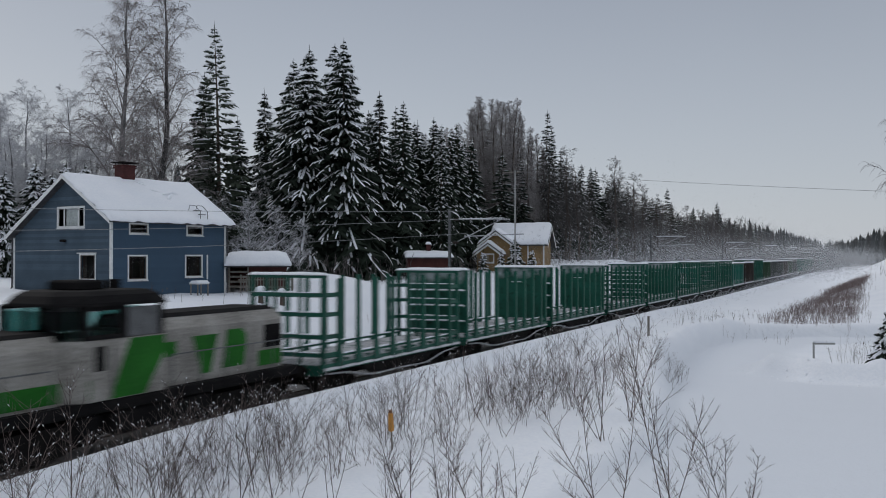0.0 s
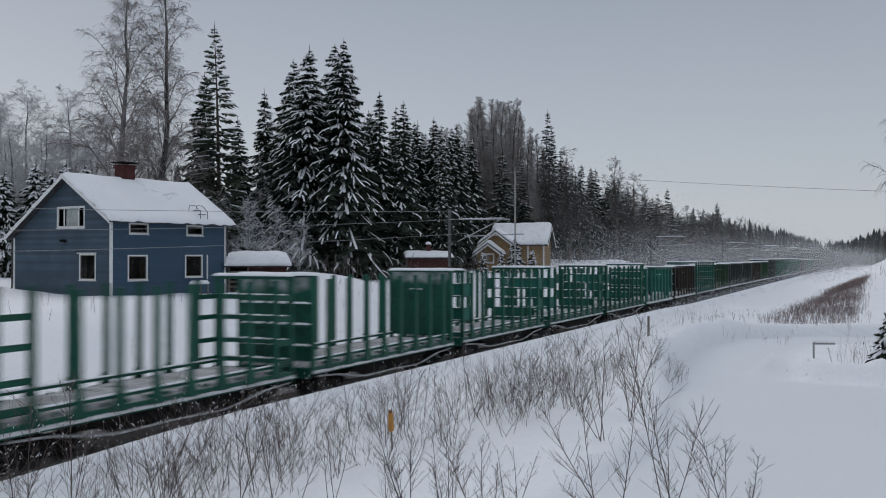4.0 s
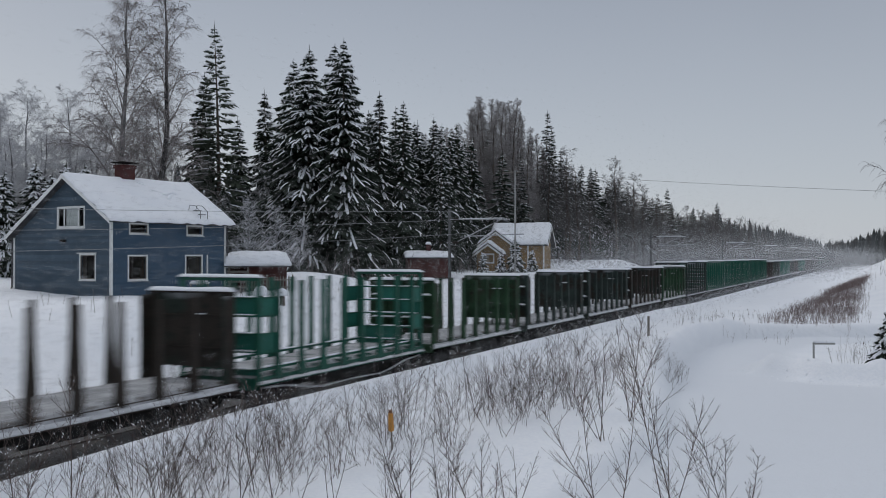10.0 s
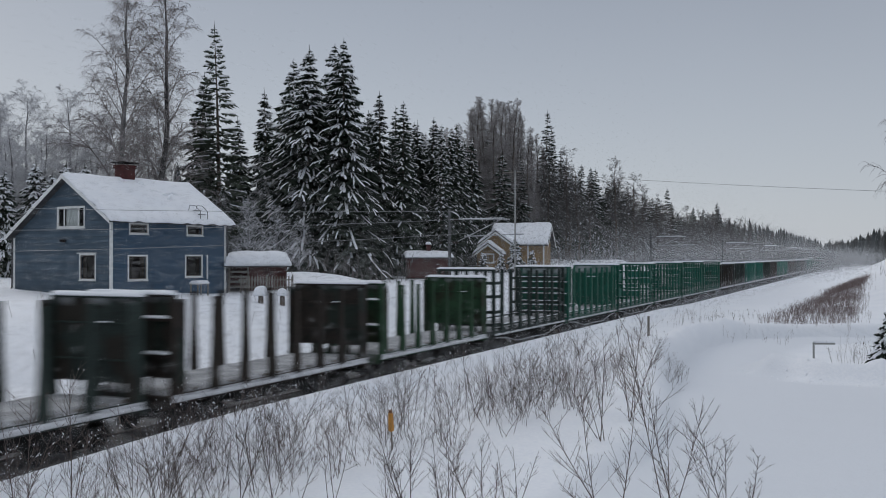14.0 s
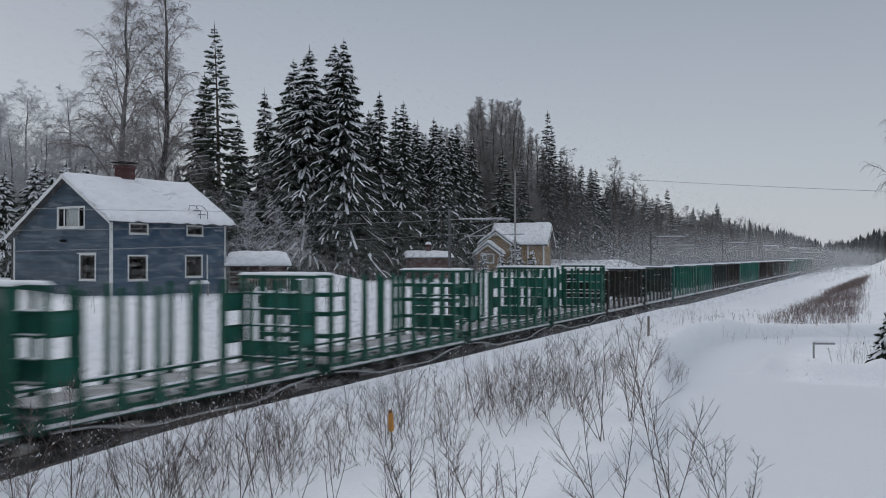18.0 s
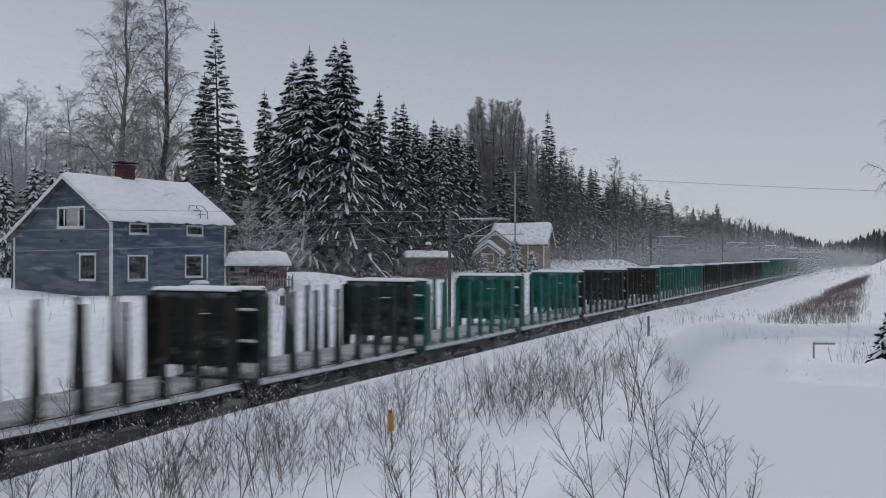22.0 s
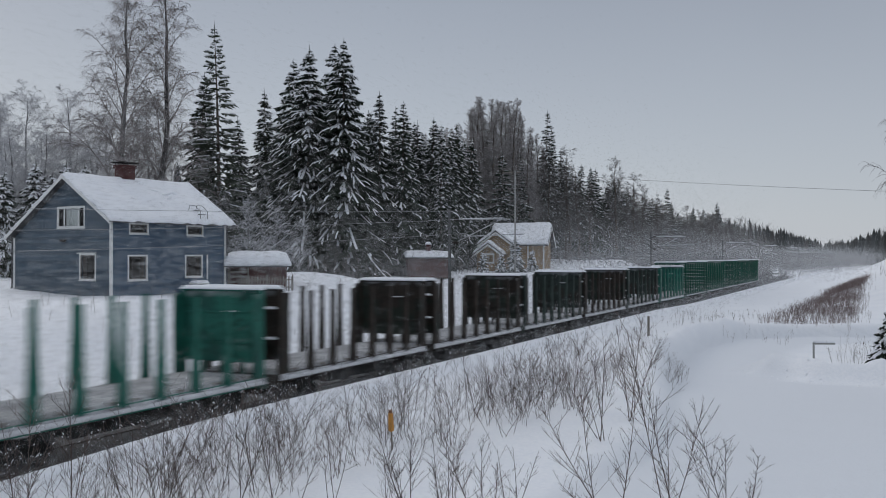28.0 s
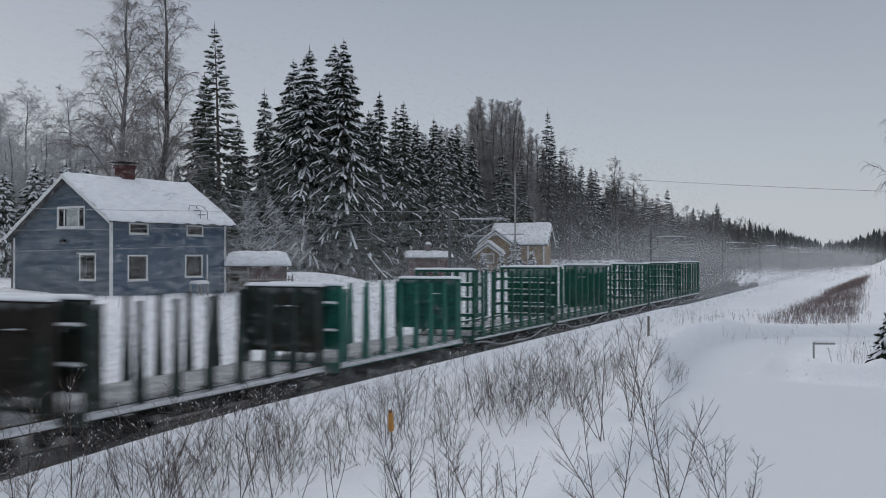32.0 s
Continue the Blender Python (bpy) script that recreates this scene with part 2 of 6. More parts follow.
# ---- mesh tools ----
class Build:
    """Collects vertices and faces of one mesh."""

    def __init__(self):
        self.v, self.f = [], []

    def faces(self, verts, faces):
        o = len(self.v)
        self.v.extend(tuple(q) for q in verts)
        self.f.extend(tuple(i + o for i in q) for q in faces)
        return self

    def box(self, x0, y0, z0, x1, y1, z1, bevel=0.0):
        b = min(bevel, (x1 - x0) * 0.45, (y1 - y0) * 0.45, (z1 - z0) * 0.45)
        if b <= 0:
            v = [(x, y, z) for z in (z0, z1) for x, y in ((x0, y0), (x1, y0), (x1, y1), (x0, y1))]
            return self.faces(v, [(3, 2, 1, 0), (4, 5, 6, 7), (0, 1, 5, 4), (1, 2, 6, 5), (2, 3, 7, 6), (3, 0, 4, 7)])
        v, f = [], []
        rings = ((z0, b), (z0 + b, 0), (z1 - b, 0), (z1, b))
        for z, i in rings:
            c = b if i == 0 else b * 1.6
            a0, a1, c0, c1 = x0 + i, x1 - i, y0 + i, y1 - i
            c = min(c, (a1 - a0) * 0.49, (c1 - c0) * 0.49)
            v += [(a0 + c, c0, z), (a1 - c, c0, z), (a1, c0 + c, z), (a1, c1 - c, z), (a1 - c, c1, z), (a0 + c, c1, z), (a0, c1 - c, z), (a0, c0 + c, z)]
        for r in range(3):
            f += [(r * 8 + i, r * 8 + (i + 1) % 8, r * 8 + 8 + (i + 1) % 8, r * 8 + 8 + i) for i in range(8)]
        f += [tuple(range(7, -1, -1)), tuple(range(24, 32))]
        return self.faces(v, f)

    def tube(self, path, radii, n=6, caps=True):
        """A tapered tube along a path of points."""
        path = [Vector(q) for q in path]
        up = Vector((0.13, 0.29, 0.95))
        v, f = [], []
        for i, c in enumerate(path):
            t = (path[min(i + 1, len(path) - 1)] - path[max(i - 1, 0)]).normalized()
            a = t.cross(up if abs(t.dot(up)) < 0.95 else Vector((1, 0, 0))).normalized()
            b = t.cross(a)
            r = radii[i] if hasattr(radii, "__len__") else radii
            v += [c + (a * math.cos(6.28319 * j / n) + b * math.sin(6.28319 * j / n)) * r for j in range(n)]
        for i in range(len(path) - 1):
            f += [(i * n + j, i * n + (j + 1) % n, (i + 1) * n + (j + 1) % n, (i + 1) * n + j) for j in range(n)]
        if caps:
            f += [tuple(range(n - 1, -1, -1)), tuple(range((len(path) - 1) * n, len(path) * n))]
        return self.faces(v, f)

    def lathe(self, x, y0, y1, z, rings, n=16):
        """A wheel about an axle along y: rings of (share of the width, radius)."""
        v, f = [], []
        for q, r in rings:
            v += [(x + r * math.cos(6.28319 * j / n), y0 + (y1 - y0) * q, z + r * math.sin(6.28319 * j / n)) for j in range(n)]
        for i in range(len(rings) - 1):
            f += [(i * n + j, i * n + (j + 1) % n, (i + 1) * n + (j + 1) % n, (i + 1) * n + j) for j in range(n)]
        f += [tuple(range(n - 1, -1, -1)), tuple(range((len(rings) - 1) * n, len(rings) * n))]
        return self.faces(v, f)

    def prism(self, outline, a, b, axis="y"):
        """An outline in two coordinates, drawn out from a to b along an axis."""
        n = len(outline)
        put = {"y": lambda q, c: (q[0], c, q[1]), "x": lambda q, c: (c, q[0], q[1]), "z": lambda q, c: (q[0], q[1], c)}[axis]
        v = [put(q, a) for q in outline] + [put(q, b) for q in outline]
        f = [tuple(range(n)), tuple(range(2 * n - 1, n - 1, -1))] + [(i, n + i, n + (i + 1) % n, (i + 1) % n) for i in range(n)]
        return self.faces(v, f)

    def mesh(self, name, mat, smooth=False):
        me = bpy.data.meshes.new(name)
        me.from_pydata(self.v, [], self.f)
        me.materials.append(mat)
        if smooth:
            me.polygons.foreach_set("use_smooth", [True] * len(me.polygons))
        me.update()
        return me


def part(name, bld, mat, parent, label="", smooth=False, fix=True):
    """One mesh object under a thing or a part."""
    me = bld if isinstance(bld, bpy.types.Mesh) else bld.mesh(name, mat, smooth)
    if fix and not isinstance(bld, bpy.types.Mesh) and len(me.polygons) < 3000:
        bm = bmesh.new()
        bm.from_mesh(me)
        bmesh.ops.recalc_face_normals(bm, faces=bm.faces)
        bm.to_mesh(me)
        bm.free()
    ob = new(name, me)
    ob.parent = parent
    if label:
        tagged(ob, label)
    return ob


def thing(name, m, label, category, group="", kind=""):
    ob = new(name)
    ob.empty_display_size = 0.3
    ob.matrix_world = m
    return tagged(ob, label, category, group, kind)


def one(name, bld, mat, m, label, category, group="", kind="", smooth=False):
    """A thing of a single mesh."""
    ob = part(name, bld, mat, None, "", smooth)
    ob.matrix_world = m
    return tagged(ob, label, category, group, kind)


# ---- ground ----
def smooth01(x, a, b):
    t = np.clip((np.asarray(x, float) - a) / (b - a), 0, 1)
    return t * t * (3 - 2 * t)


def wobble(x, y, seed, size):
    """A smooth sum of waves, about -1 to 1."""
    r = np.random.RandomState(seed)
    out = 0
    for _ in range(7):
        ang, k, ph = r.uniform(0, 6.28), r.uniform(0.6, 2.2) / size, r.uniform(0, 6.28)
        out = out + np.sin((x * math.cos(ang) + y * math.sin(ang)) * k * 3.1 + ph)
    return out / 4.0


LEFT_EDGE = ((-3, 12), (2, 19), (5.5, 25), (7.7, 33), (10.3, 43.6), (15, 55.5), (19.3, 61.8), (25, 63.5), (34, 62), (60, 60))
RIGHT_BERM = ((15.0, 42.6), (15.6, 41.7), (16.6, 40.2), (18.8, 38.8), (24, 36.5), (32, 34.5), (60, 32))


def near_line(x, y, line):
    """Distance to a polyline and the side of it (positive: to the right of its way)."""
    best, side = np.full(np.shape(x), 1e9), np.zeros(np.shape(x))
    for (ax, ay), (bx, by) in zip(line, line[1:]):
        dx, dy = bx - ax, by - ay
        t = np.clip(((x - ax) * dx + (y - ay) * dy) / (dx * dx + dy * dy), 0, 1)
        d = np.hypot(x - ax - t * dx, y - ay - t * dy)
        w = (x - ax) * dy - (y - ay) * dx
        side = np.where(d < best, np.sign(w), side)
        best = np.minimum(best, d)
    return best, side


def ground_z(s, p):
    s, p = np.asarray(s, float), np.asarray(p, float)
    x, y = s * UX - p * UY, s * UY + p * UX
    d = p - TRACK
    z = np.full(np.broadcast(s, p).shape, 0.0) + 0.12 * wobble(x, y, 3, 9.0) * smooth01(np.abs(d), 3, 9)
    # far side: cutting slope up to the plots and the wood
    top = np.interp(s, (-60, 15, 38, 60, 85, 105, 125, 160, 260, 700), (2.3, 2.5, 2.75, 2.6, 3.2, 3.5, 4.4, 1.6, 1.2, 1.5))
    z = z + smooth01(d, 2.8, 14.0) * top + smooth01(d, 16, 60) * 1.2
    z = z + 1.25 * np.exp(-(((x + 10.0) / 5.5) ** 2 + ((y - 64.5) / 5.0) ** 2))
    # near side: road, banks, rise to the camera
    edge, side = near_line(x, y, LEFT_EDGE)
    road = np.where(side > 0, 1.0, 0.0) * smooth01(edge, -0.05, 0.5)
    near = d < -2
    sgn = edge * side
    bank = np.exp(-((sgn + 0.55) / 0.6) ** 2) * (0.58 + 0.14 * wobble(x, y, 5, 3.0)) * smooth01(y, 30, 41) * (1 - 0.6 * smooth01(x, 17, 24))
    z = np.where(near, z * (1 - road) + 0.30 * (1 - road) * smooth01(y, 16, 26) * (1 - 0.7 * smooth01(x, 16, 24)) + bank - (0.10 + 0.42 * smooth01(y, 30, 42)) * road + 0.025 * wobble(x, y, 31, 1.6) * road, z)
    berm, bside = near_line(x, y, RIGHT_BERM)
    z = z + np.where(near, np.exp(-(berm / np.where(bside > 0, 0.6, 1.5)) ** 2) * (0.92 + 0.12 * wobble(x, y, 8, 2.2) + 0.12 * wobble(x, y, 9, 0.7)), 0)
    z = z + 3.3 * np.exp(-((x * x + (y + 2) ** 2) / 130.0)) * (d < -4)
    # the embankment on the camera's side farther along
    hill = smooth01(-d, 11, 24) * (4.3 + 0.35 * wobble(x, y, 14, 8)) * smooth01(s, 78, 125) * (1 - smooth01(s, 330, 480))
    z = z + hill
    # ballast shelf and the ploughed ridges beside it
    shelf = 1 - smooth01(np.abs(d), 1.9, 2.6)
    z = z * (1 - shelf) - 0.045 * shelf
    z = z + 0.42 * np.exp(-((d + 2.75) / 0.5) ** 2) + 0.25 * np.exp(-((d - 2.9) / 0.6) ** 2)
    z = z + 0.05 * wobble(x, y, 21, 2.0) * (1 - smooth01(s, 55, 80)) * smooth01(np.abs(d), 2.6, 4) * (1 - road * near)
    return z


def gz(x, y):
    return float(ground_z(x * UX + y * UY, -x * UY + y * UX))


def axis(parts):
    out = []
    for a, b, step in parts:
        out += list(np.arange(a, b, step))
    return np.array(out + [parts[-1][1]])


GS = axis(((-2600, -300, 460), (-300, -40, 20), (-40, 0, 1.6), (0, 75, 0.38), (75, 160, 1.2), (160, 400, 6), (400, 900, 20), (900, 4000, 310)))
GP = axis(((-2500, -300, 440), (-300, -60, 16), (-60, -12, 1.6), (-12, 15, 0.36), (15, 22.4, 0.2), (22.4, 45, 0.75), (45, 90, 3), (90, 300, 15), (300, 2700, 400)))
gs, gp = np.meshgrid(GS, GP, indexing="ij")
gzz = ground_z(gs, gp)
gx, gy = gs * UX - gp * UY, gs * UY + gp * UX
nS, nP = gs.shape
gi = np.arange(nS * nP).reshape(nS, nP)
gq = np.stack([gi[:-1, :-1], gi[1:, :-1], gi[1:, 1:], gi[:-1, 1:]], -1).reshape(-1, 4)
g_me = bpy.data.meshes.new("ground")
g_me.from_pydata(np.stack([gx, gy, gzz], -1).reshape(-1, 3).tolist(), [], gq.tolist())
g_me.materials.append(ground_snow())
e_dist, e_side = near_line(gx, gy, LEFT_EDGE)
b_dist, b_side = near_line(gx, gy, RIGHT_BERM)
e_sgn, b_sgn = e_dist * e_side, b_dist * b_side
yard = smooth01(b_sgn, 0.9, 1.6) + smooth01(13.2 - gx, 0, 1.0)
# packed lane; its tone also runs onto the bank's face as painted shade
lane = smooth01(e_sgn, -0.1, 0.4) * (1 - smooth01(e_sgn, 4.6, 6.0))
packed = np.clip(np.maximum(lane, smooth01(e_sgn, 0.4, 1.3) * np.clip(yard, 0, 1)), 0, 1) * smooth01(gy, 12, 16) * (1 - smooth01(gy, 64, 66)) * (gp < 12)
# the train's shade painted into the trackbed, fading out farther along
sooty = (1 - smooth01(np.abs(gp - TRACK), 1.9, 2.6)) * (1 - 0.9 * smooth01(gs, 60, 100))
for name, values in (("packed", packed), ("sooty", sooty)):
    at = g_me.attributes.new(name, "FLOAT", "POINT")
    at.data.foreach_set("value", values.astype(np.float32).ravel())
g_me.polygons.foreach_set("use_smooth", [True] * len(g_me.polygons))
g_me.update()
ground = tagged(new("ground", g_me), "rolling snow-covered ground with ploughed road and railway cutting", "ground", kind="structure")

# ---- track ----
track = thing("railway_track", Matrix.Identity(4), "single railway track half buried in blown snow", "track", kind="structure")
T0, T1 = -40.0, 620.0
for side in (-0.76, 0.76):
    b = Build()
    for sA in np.arange(T0, T1, 60):
        a, c = tr(sA, TRACK + side), tr(sA + 60, TRACK + side)
        for w0, w1, z0, z1 in ((-0.075, 0.075, -0.18, -0.155), (-0.012, 0.012, -0.155, -0.04), (-0.036, 0.036, -0.04, 0.0)):
            v = [q + Vector((-UY, UX, 0)) * w + Vector((0, 0, z)) for q in (a, c) for w, z in ((w0, z0), (w1, z0), (w1, z1), (w0, z1))]
            b.faces(v, [(0, 1, 2, 3), (7, 6, 5, 4), (0, 4, 5, 1), (1, 5, 6, 2), (2, 6, 7, 3), (3, 7, 4, 0)])
    part("rail", b, RAIL, track)
# ---- buildings ----
def board_wall(bld, spans, z0, z1, holes, step=0.17, lap=0.018, face=-1, put=None, mat=None):
    """Lapped horizontal boards. spans(z) gives the board's ends at a height; holes are (a0, a1, z0, z1) left open."""
    z = z0
    while z < z1 - 0.02:
        zt = min(z + step, z1)
        a0, a1 = spans((z + zt) / 2)
        cuts = sorted((h[0], h[1]) for h in holes if h[2] < zt - 0.03 and h[3] > z + 0.03)
        x = a0
        for c0, c1 in cuts + [(a1, a1)]:
            if c0 - x > 0.02:
                prof = ((0.0, z), (face * (0.025 + lap), z), (face * 0.025, zt), (0.0, zt))
                v = [put(q, d, h) for q in (x, c0) for d, h in prof]
                part("board", Build().faces(v, [(0, 1, 2, 3), (7, 6, 5, 4), (0, 4, 5, 1), (1, 5, 6, 2), (2, 6, 7, 3), (3, 7, 4, 0)]), mat or BLUE_WALL, bld)
            x = max(x, c1)
        z = zt


def window(parent, a0, a1, z0, z1, m, bars=(), curtain=True, trim=0.10, cap=False, mat=None, mullion=0.025):
    """A window in its opening: local x runs along the wall, -y out of it. m places it on the wall."""
    w = new("window")
    w.parent = parent
    w.matrix_local = m
    t, b = trim, Build()
    b.box(a0 - t, -0.075, z1, a1 + t, -0.01, z1 + t, 0.008).box(a0 - t, -0.075, z0 - t, a1 + t, -0.01, z0, 0.008)
    b.box(a0 - t, -0.075, z0, a0, -0.01, z1, 0.008).box(a1, -0.075, z0, a1 + t, -0.01, z1, 0.008)
    part("window_frame", b, mat or WHITE_TRIM, w)
    b = Build()
    for q in bars:
        b.box(q - mullion, -0.03, z0, q + mullion, 0.01, z1, 0.006)
    b.box(a0, -0.03, z0, a0 + 0.035, 0.01, z1).box(a1 - 0.035, -0.03, z0, a1, 0.01, z1)
    b.box(a0 + 0.035, -0.03, z0, a1 - 0.035, 0.01, z0 + 0.04).box(a0 + 0.035, -0.03, z1 - 0.04, a1 - 0.035, 0.01, z1)
    part("casement", b, mat or (WHITE_TRIM if bars else GREY_WOOD), w)
    g = part("pane", Build().box(a0 + 0.03, -0.008, z0 + 0.03, a1 - 0.03, -0.002, z1 - 0.03), PANE, w)
    g.visible_shadow = False
    if cap:
        part("hood", Build().box(a0 - t - 0.05, -0.20, z1 + t + 0.003, a1 + t + 0.05, 0.0, z1 + t + 0.06, 0.01), WHITE_TRIM, w)
    part("window_sill", Build().box(a0 - t - 0.02, -0.13, z0 - t - 0.04, a1 + t + 0.02, -0.01, z0 - t - 0.004, 0.008), WHITE_TRIM, w)
    if curtain:
        n = 18
        for q0, q1 in ((a0, a0 + 0.26 * (a1 - a0)), (a1 - 0.26 * (a1 - a0), a1)):
            v = []
            for i in range(n + 1):
                x = q0 + (q1 - q0) * i / n
                d = 0.12 + 0.025 * math.sin(i * 2.1)
                v += [(x, d, z0), (x, d, z1), (x, d + 0.008, z0), (x, d + 0.008, z1)]
            f = []
            for i in range(n):
                o = i * 4
                f += [(o, o + 4, o + 5, o + 1), (o + 2, o + 3, o + 7, o + 6)]
            part("curtain", Build().faces(v, f), CURTAIN, w, fix=False)
    # added dark plate behind the panes, standing for the room's shade
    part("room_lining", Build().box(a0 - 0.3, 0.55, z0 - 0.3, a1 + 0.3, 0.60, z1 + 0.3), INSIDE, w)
    return w


def snow_sheet(fn, u0, u1, v0, v1, nu, nv, thick, seed, rim=0.25, rag=0.10):
    """A quilt of snow over a surface fn(u, v): lumpy, rounded and ragged at its rim."""
    b, r = Build(), np.random.RandomState(seed)
    top, low = [], []
    for i in range(nu + 1):
        for j in range(nv + 1):
            a, c = i / nu, j / nv
            u, v = u0 + (u1 - u0) * a, v0 + (v1 - v0) * c
            e = min(min(a, 1 - a) * abs(u1 - u0), min(c, 1 - c) * abs(v1 - v0))
            k = math.sqrt(max(0.0, 1 - (1 - min(1, e / rim)) ** 2))
            if e < 1e-6:
                u += rag * 0.6 * float(wobble(u * 1.0, v * 1.3, seed, 0.8))
                v += rag * 0.6 * float(wobble(u * 1.2, v * 1.0, seed + 1, 0.8))
            h = thick * (0.25 + 0.75 * k) * (1 + 0.16 * float(wobble(u, v, seed + 2, 1.5)))
            q = Vector(fn(u, v))
            top.append(q + Vector((0, 0, h)))
            low.append(q)
    w = nv + 1
    b.v = [tuple(q) for q in top + low]
    o = len(top)
    for i in range(nu):
        for j in range(nv):
            a = i * w + j
            b.f.append((a, a + w, a + w + 1, a + 1))
            b.f.append((o + a, o + a + 1, o + a + w + 1, o + a + w))
    for i in range(nu):
        for j in (0, nv):
            a = i * w + j
            b.f.append((a, o + a, o + a + w, a + w) if j == 0 else (a, a + w, o + a + w, o + a))
    for j in range(nv):
        for i in (0, nu):
            a = i * w + j
            b.f.append((a, a + 1, o + a + 1, o + a) if i == 0 else (a, o + a, o + a + 1, a + 1))
    return b


def blue_house():
    h = thing("house", pose(-17.8, 50.0, 2.0, 0, 0, 57.2), "blue weatherboarded house with white trim and a thick snow-covered gable roof", "house")
    L, W, RY, RZ = 8.22, 8.7, 3.55, 7.30
    RIGHT, BACK = 0.36, 0.28     # overhangs of the roof
    zr = lambda y: RZ - 0.635 * (RY - y) if y < RY else RZ - 0.63 * (y - RY)
    long_holes = [(1.12, 2.30, 1.66, 2.92), (5.16, 6.34, 1.76, 2.93), (1.20, 2.36, 4.22, 4.68), (5.26, 6.38, 4.20, 4.66)]
    gable_holes = [(1.30, 2.56, 1.68, 2.98), (2.26, 4.56, 4.56, 5.62)]
    b = part("wall", Build().box(0.02, 0.005, 0.45, L - 0.02, 0.03, 1.4), BLUE_WALL, h, "blue horizontal weatherboards")
    board_wall(b, lambda z: (0.0, L), 0.45, zr(0) - 0.02, long_holes, put=lambda q, d, z: (q, d, z))

    def gspan(z):
        lo = max(0.0, RY - (RZ - z) / 0.635)
        hi = min(W, RY + (RZ - z) / 0.63)
        return lo, hi
    b = part("wall", Build().box(0.005, 0.04, 0.45, 0.03, W - 0.02, 1.4), BLUE_WALL, h, "blue horizontal weatherboards")
    board_wall(b, gspan, 0.45, RZ - 0.06, gable_holes, lap=0.030, put=lambda q, d, z: (d, q, z), mat=BLUE_GABLE)
    part("wall", Build().prism(((0, 0.3), (W, 0.3), (W, zr(W) - 0.05), (RY, RZ - 0.05), (0, zr(0) - 0.05)), L - 0.15, L, "x"), BLUE_WALL, h)
    part("wall", Build().box(0.16, W - 0.15, 0.3, L - 0.16, W, zr(W) - 0.05), BLUE_WALL, h)
    part("plinth", Build().box(0.03, 0.03, -0.3, L - 0.03, W - 0.03, 0.447, 0.01), CONCRETE, h)
    # added plate inside the shell, in the same painted room shade
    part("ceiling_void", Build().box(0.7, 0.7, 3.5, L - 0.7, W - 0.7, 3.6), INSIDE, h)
    # corner boards
    for x, y in ((-0.075, -0.075), (L - 0.06, -0.075)):
        part("corner_board", Build().box(x, y, 0.4, x + 0.135, y + 0.135, zr(y) - 0.03, 0.01), WHITE_TRIM, h, "white corner board")
    part("corner_board", Build().box(-0.075, W - 0.06, 0.4, 0.06, W + 0.075, zr(W) - 0.06, 0.01), WHITE_TRIM, h, "white corner board")
    flat = Matrix.Identity(4)
    for i, (a0, a1, z0, z1) in enumerate(long_holes):
        window(h, a0, a1, z0, z1, flat, curtain=i < 2, trim=0.08)
    side = Matrix(((0, 1, 0, 0), (1, 0, 0, 0), (0, 0, 1, 0), (0, 0, 0, 1)))
    window(h, *gable_holes[0], side, curtain=True, cap=True, trim=0.08)
    w = window(h, *gable_holes[1], side, bars=(2.78, 4.04), curtain=False, trim=0.08, mullion=0.05)
    v = [(2.82 + 1.18 * i / 16, 0.10 + 0.015 * math.sin(i * 1.9) + d, z) for i in range(17) for d in (0, 0.006) for z in (4.58, 5.6)]
    part("net_curtain", Build().faces(v, [(4 * i + a, 4 * i + 4 + a, 4 * i + 5 + a, 4 * i + 1 + a) for i in range(16) for a in (0, 2)]), NET, w, "pale net curtain", fix=False)
    # roof: two slabs, verge boards, snow
    for y0, y1 in ((-0.5, RY), (RY, W + BACK)):
        z0, z1 = zr(y0), zr(y1)
        part("roof", Build().prism(((y0, z0), (y1, z1), (y1, z1 + 0.13), (y0, z0 + 0.13)), -0.5, L + RIGHT, "x"), ROOF_DARK, h)
        part("verge_board", Build().prism(((y0, z0 - 0.06), (y1, z1 - 0.06), (y1, z1 + 0.14), (y0, z0 + 0.14)), -0.53, -0.503, "x"), WHITE_TRIM, h)
    part("gutter", Build().box(-0.5, -0.59, zr(-0.5) + 0.02, L + RIGHT, -0.503, zr(-0.5) + 0.10, 0.02), ROOF_DARK, h)
    part("roof_snow", snow_sheet(lambda u, v: (u, v, zr(v) + 0.132), -0.52, L + RIGHT + 0.04, -0.62, RY + 0.02, 64, 36, 0.23, 5, 0.25, 0.12), SNOW, h, "thick undulating snow", True)
    part("roof_snow", snow_sheet(lambda u, v: (u, v, zr(v) + 0.132), -0.52, L + RIGHT, RY - 0.02, W + BACK, 40, 30, 0.22, 9, 0.25, 0.09), SNOW, h, "thick undulating snow", True)
    # slumped ridges in the roof snow
    for u, v, du, dv in ((4.3, 2.75, 0.45, -0.35), (4.75, 2.15, 0.42, -0.12), (5.55, 2.0, 0.55, 0.16), (5.35, 1.62, 0.4, 0.22), (6.1, 2.05, 0.3, -0.1), (4.4, 3.0, 0.3, -0.15)):
        pts = [(u + du * k, v + dv * k + 0.06 * math.sin(k * 3), zr(v + dv * k) + 0.33) for k in (-1, -0.5, 0, 0.5, 1)]
        part("snow_ridge", Build().tube(pts, [0.03, 0.10, 0.12, 0.10, 0.03], 7), SNOW, h, "slumped ridge of snow", True)
    # chimney
    ch = part("chimney", Build().box(3.25, RY - 0.35, RZ - 0.3, 4.15, RY + 0.4, 8.30, 0.02), BRICK_RED, h, "dark red brick chimney")
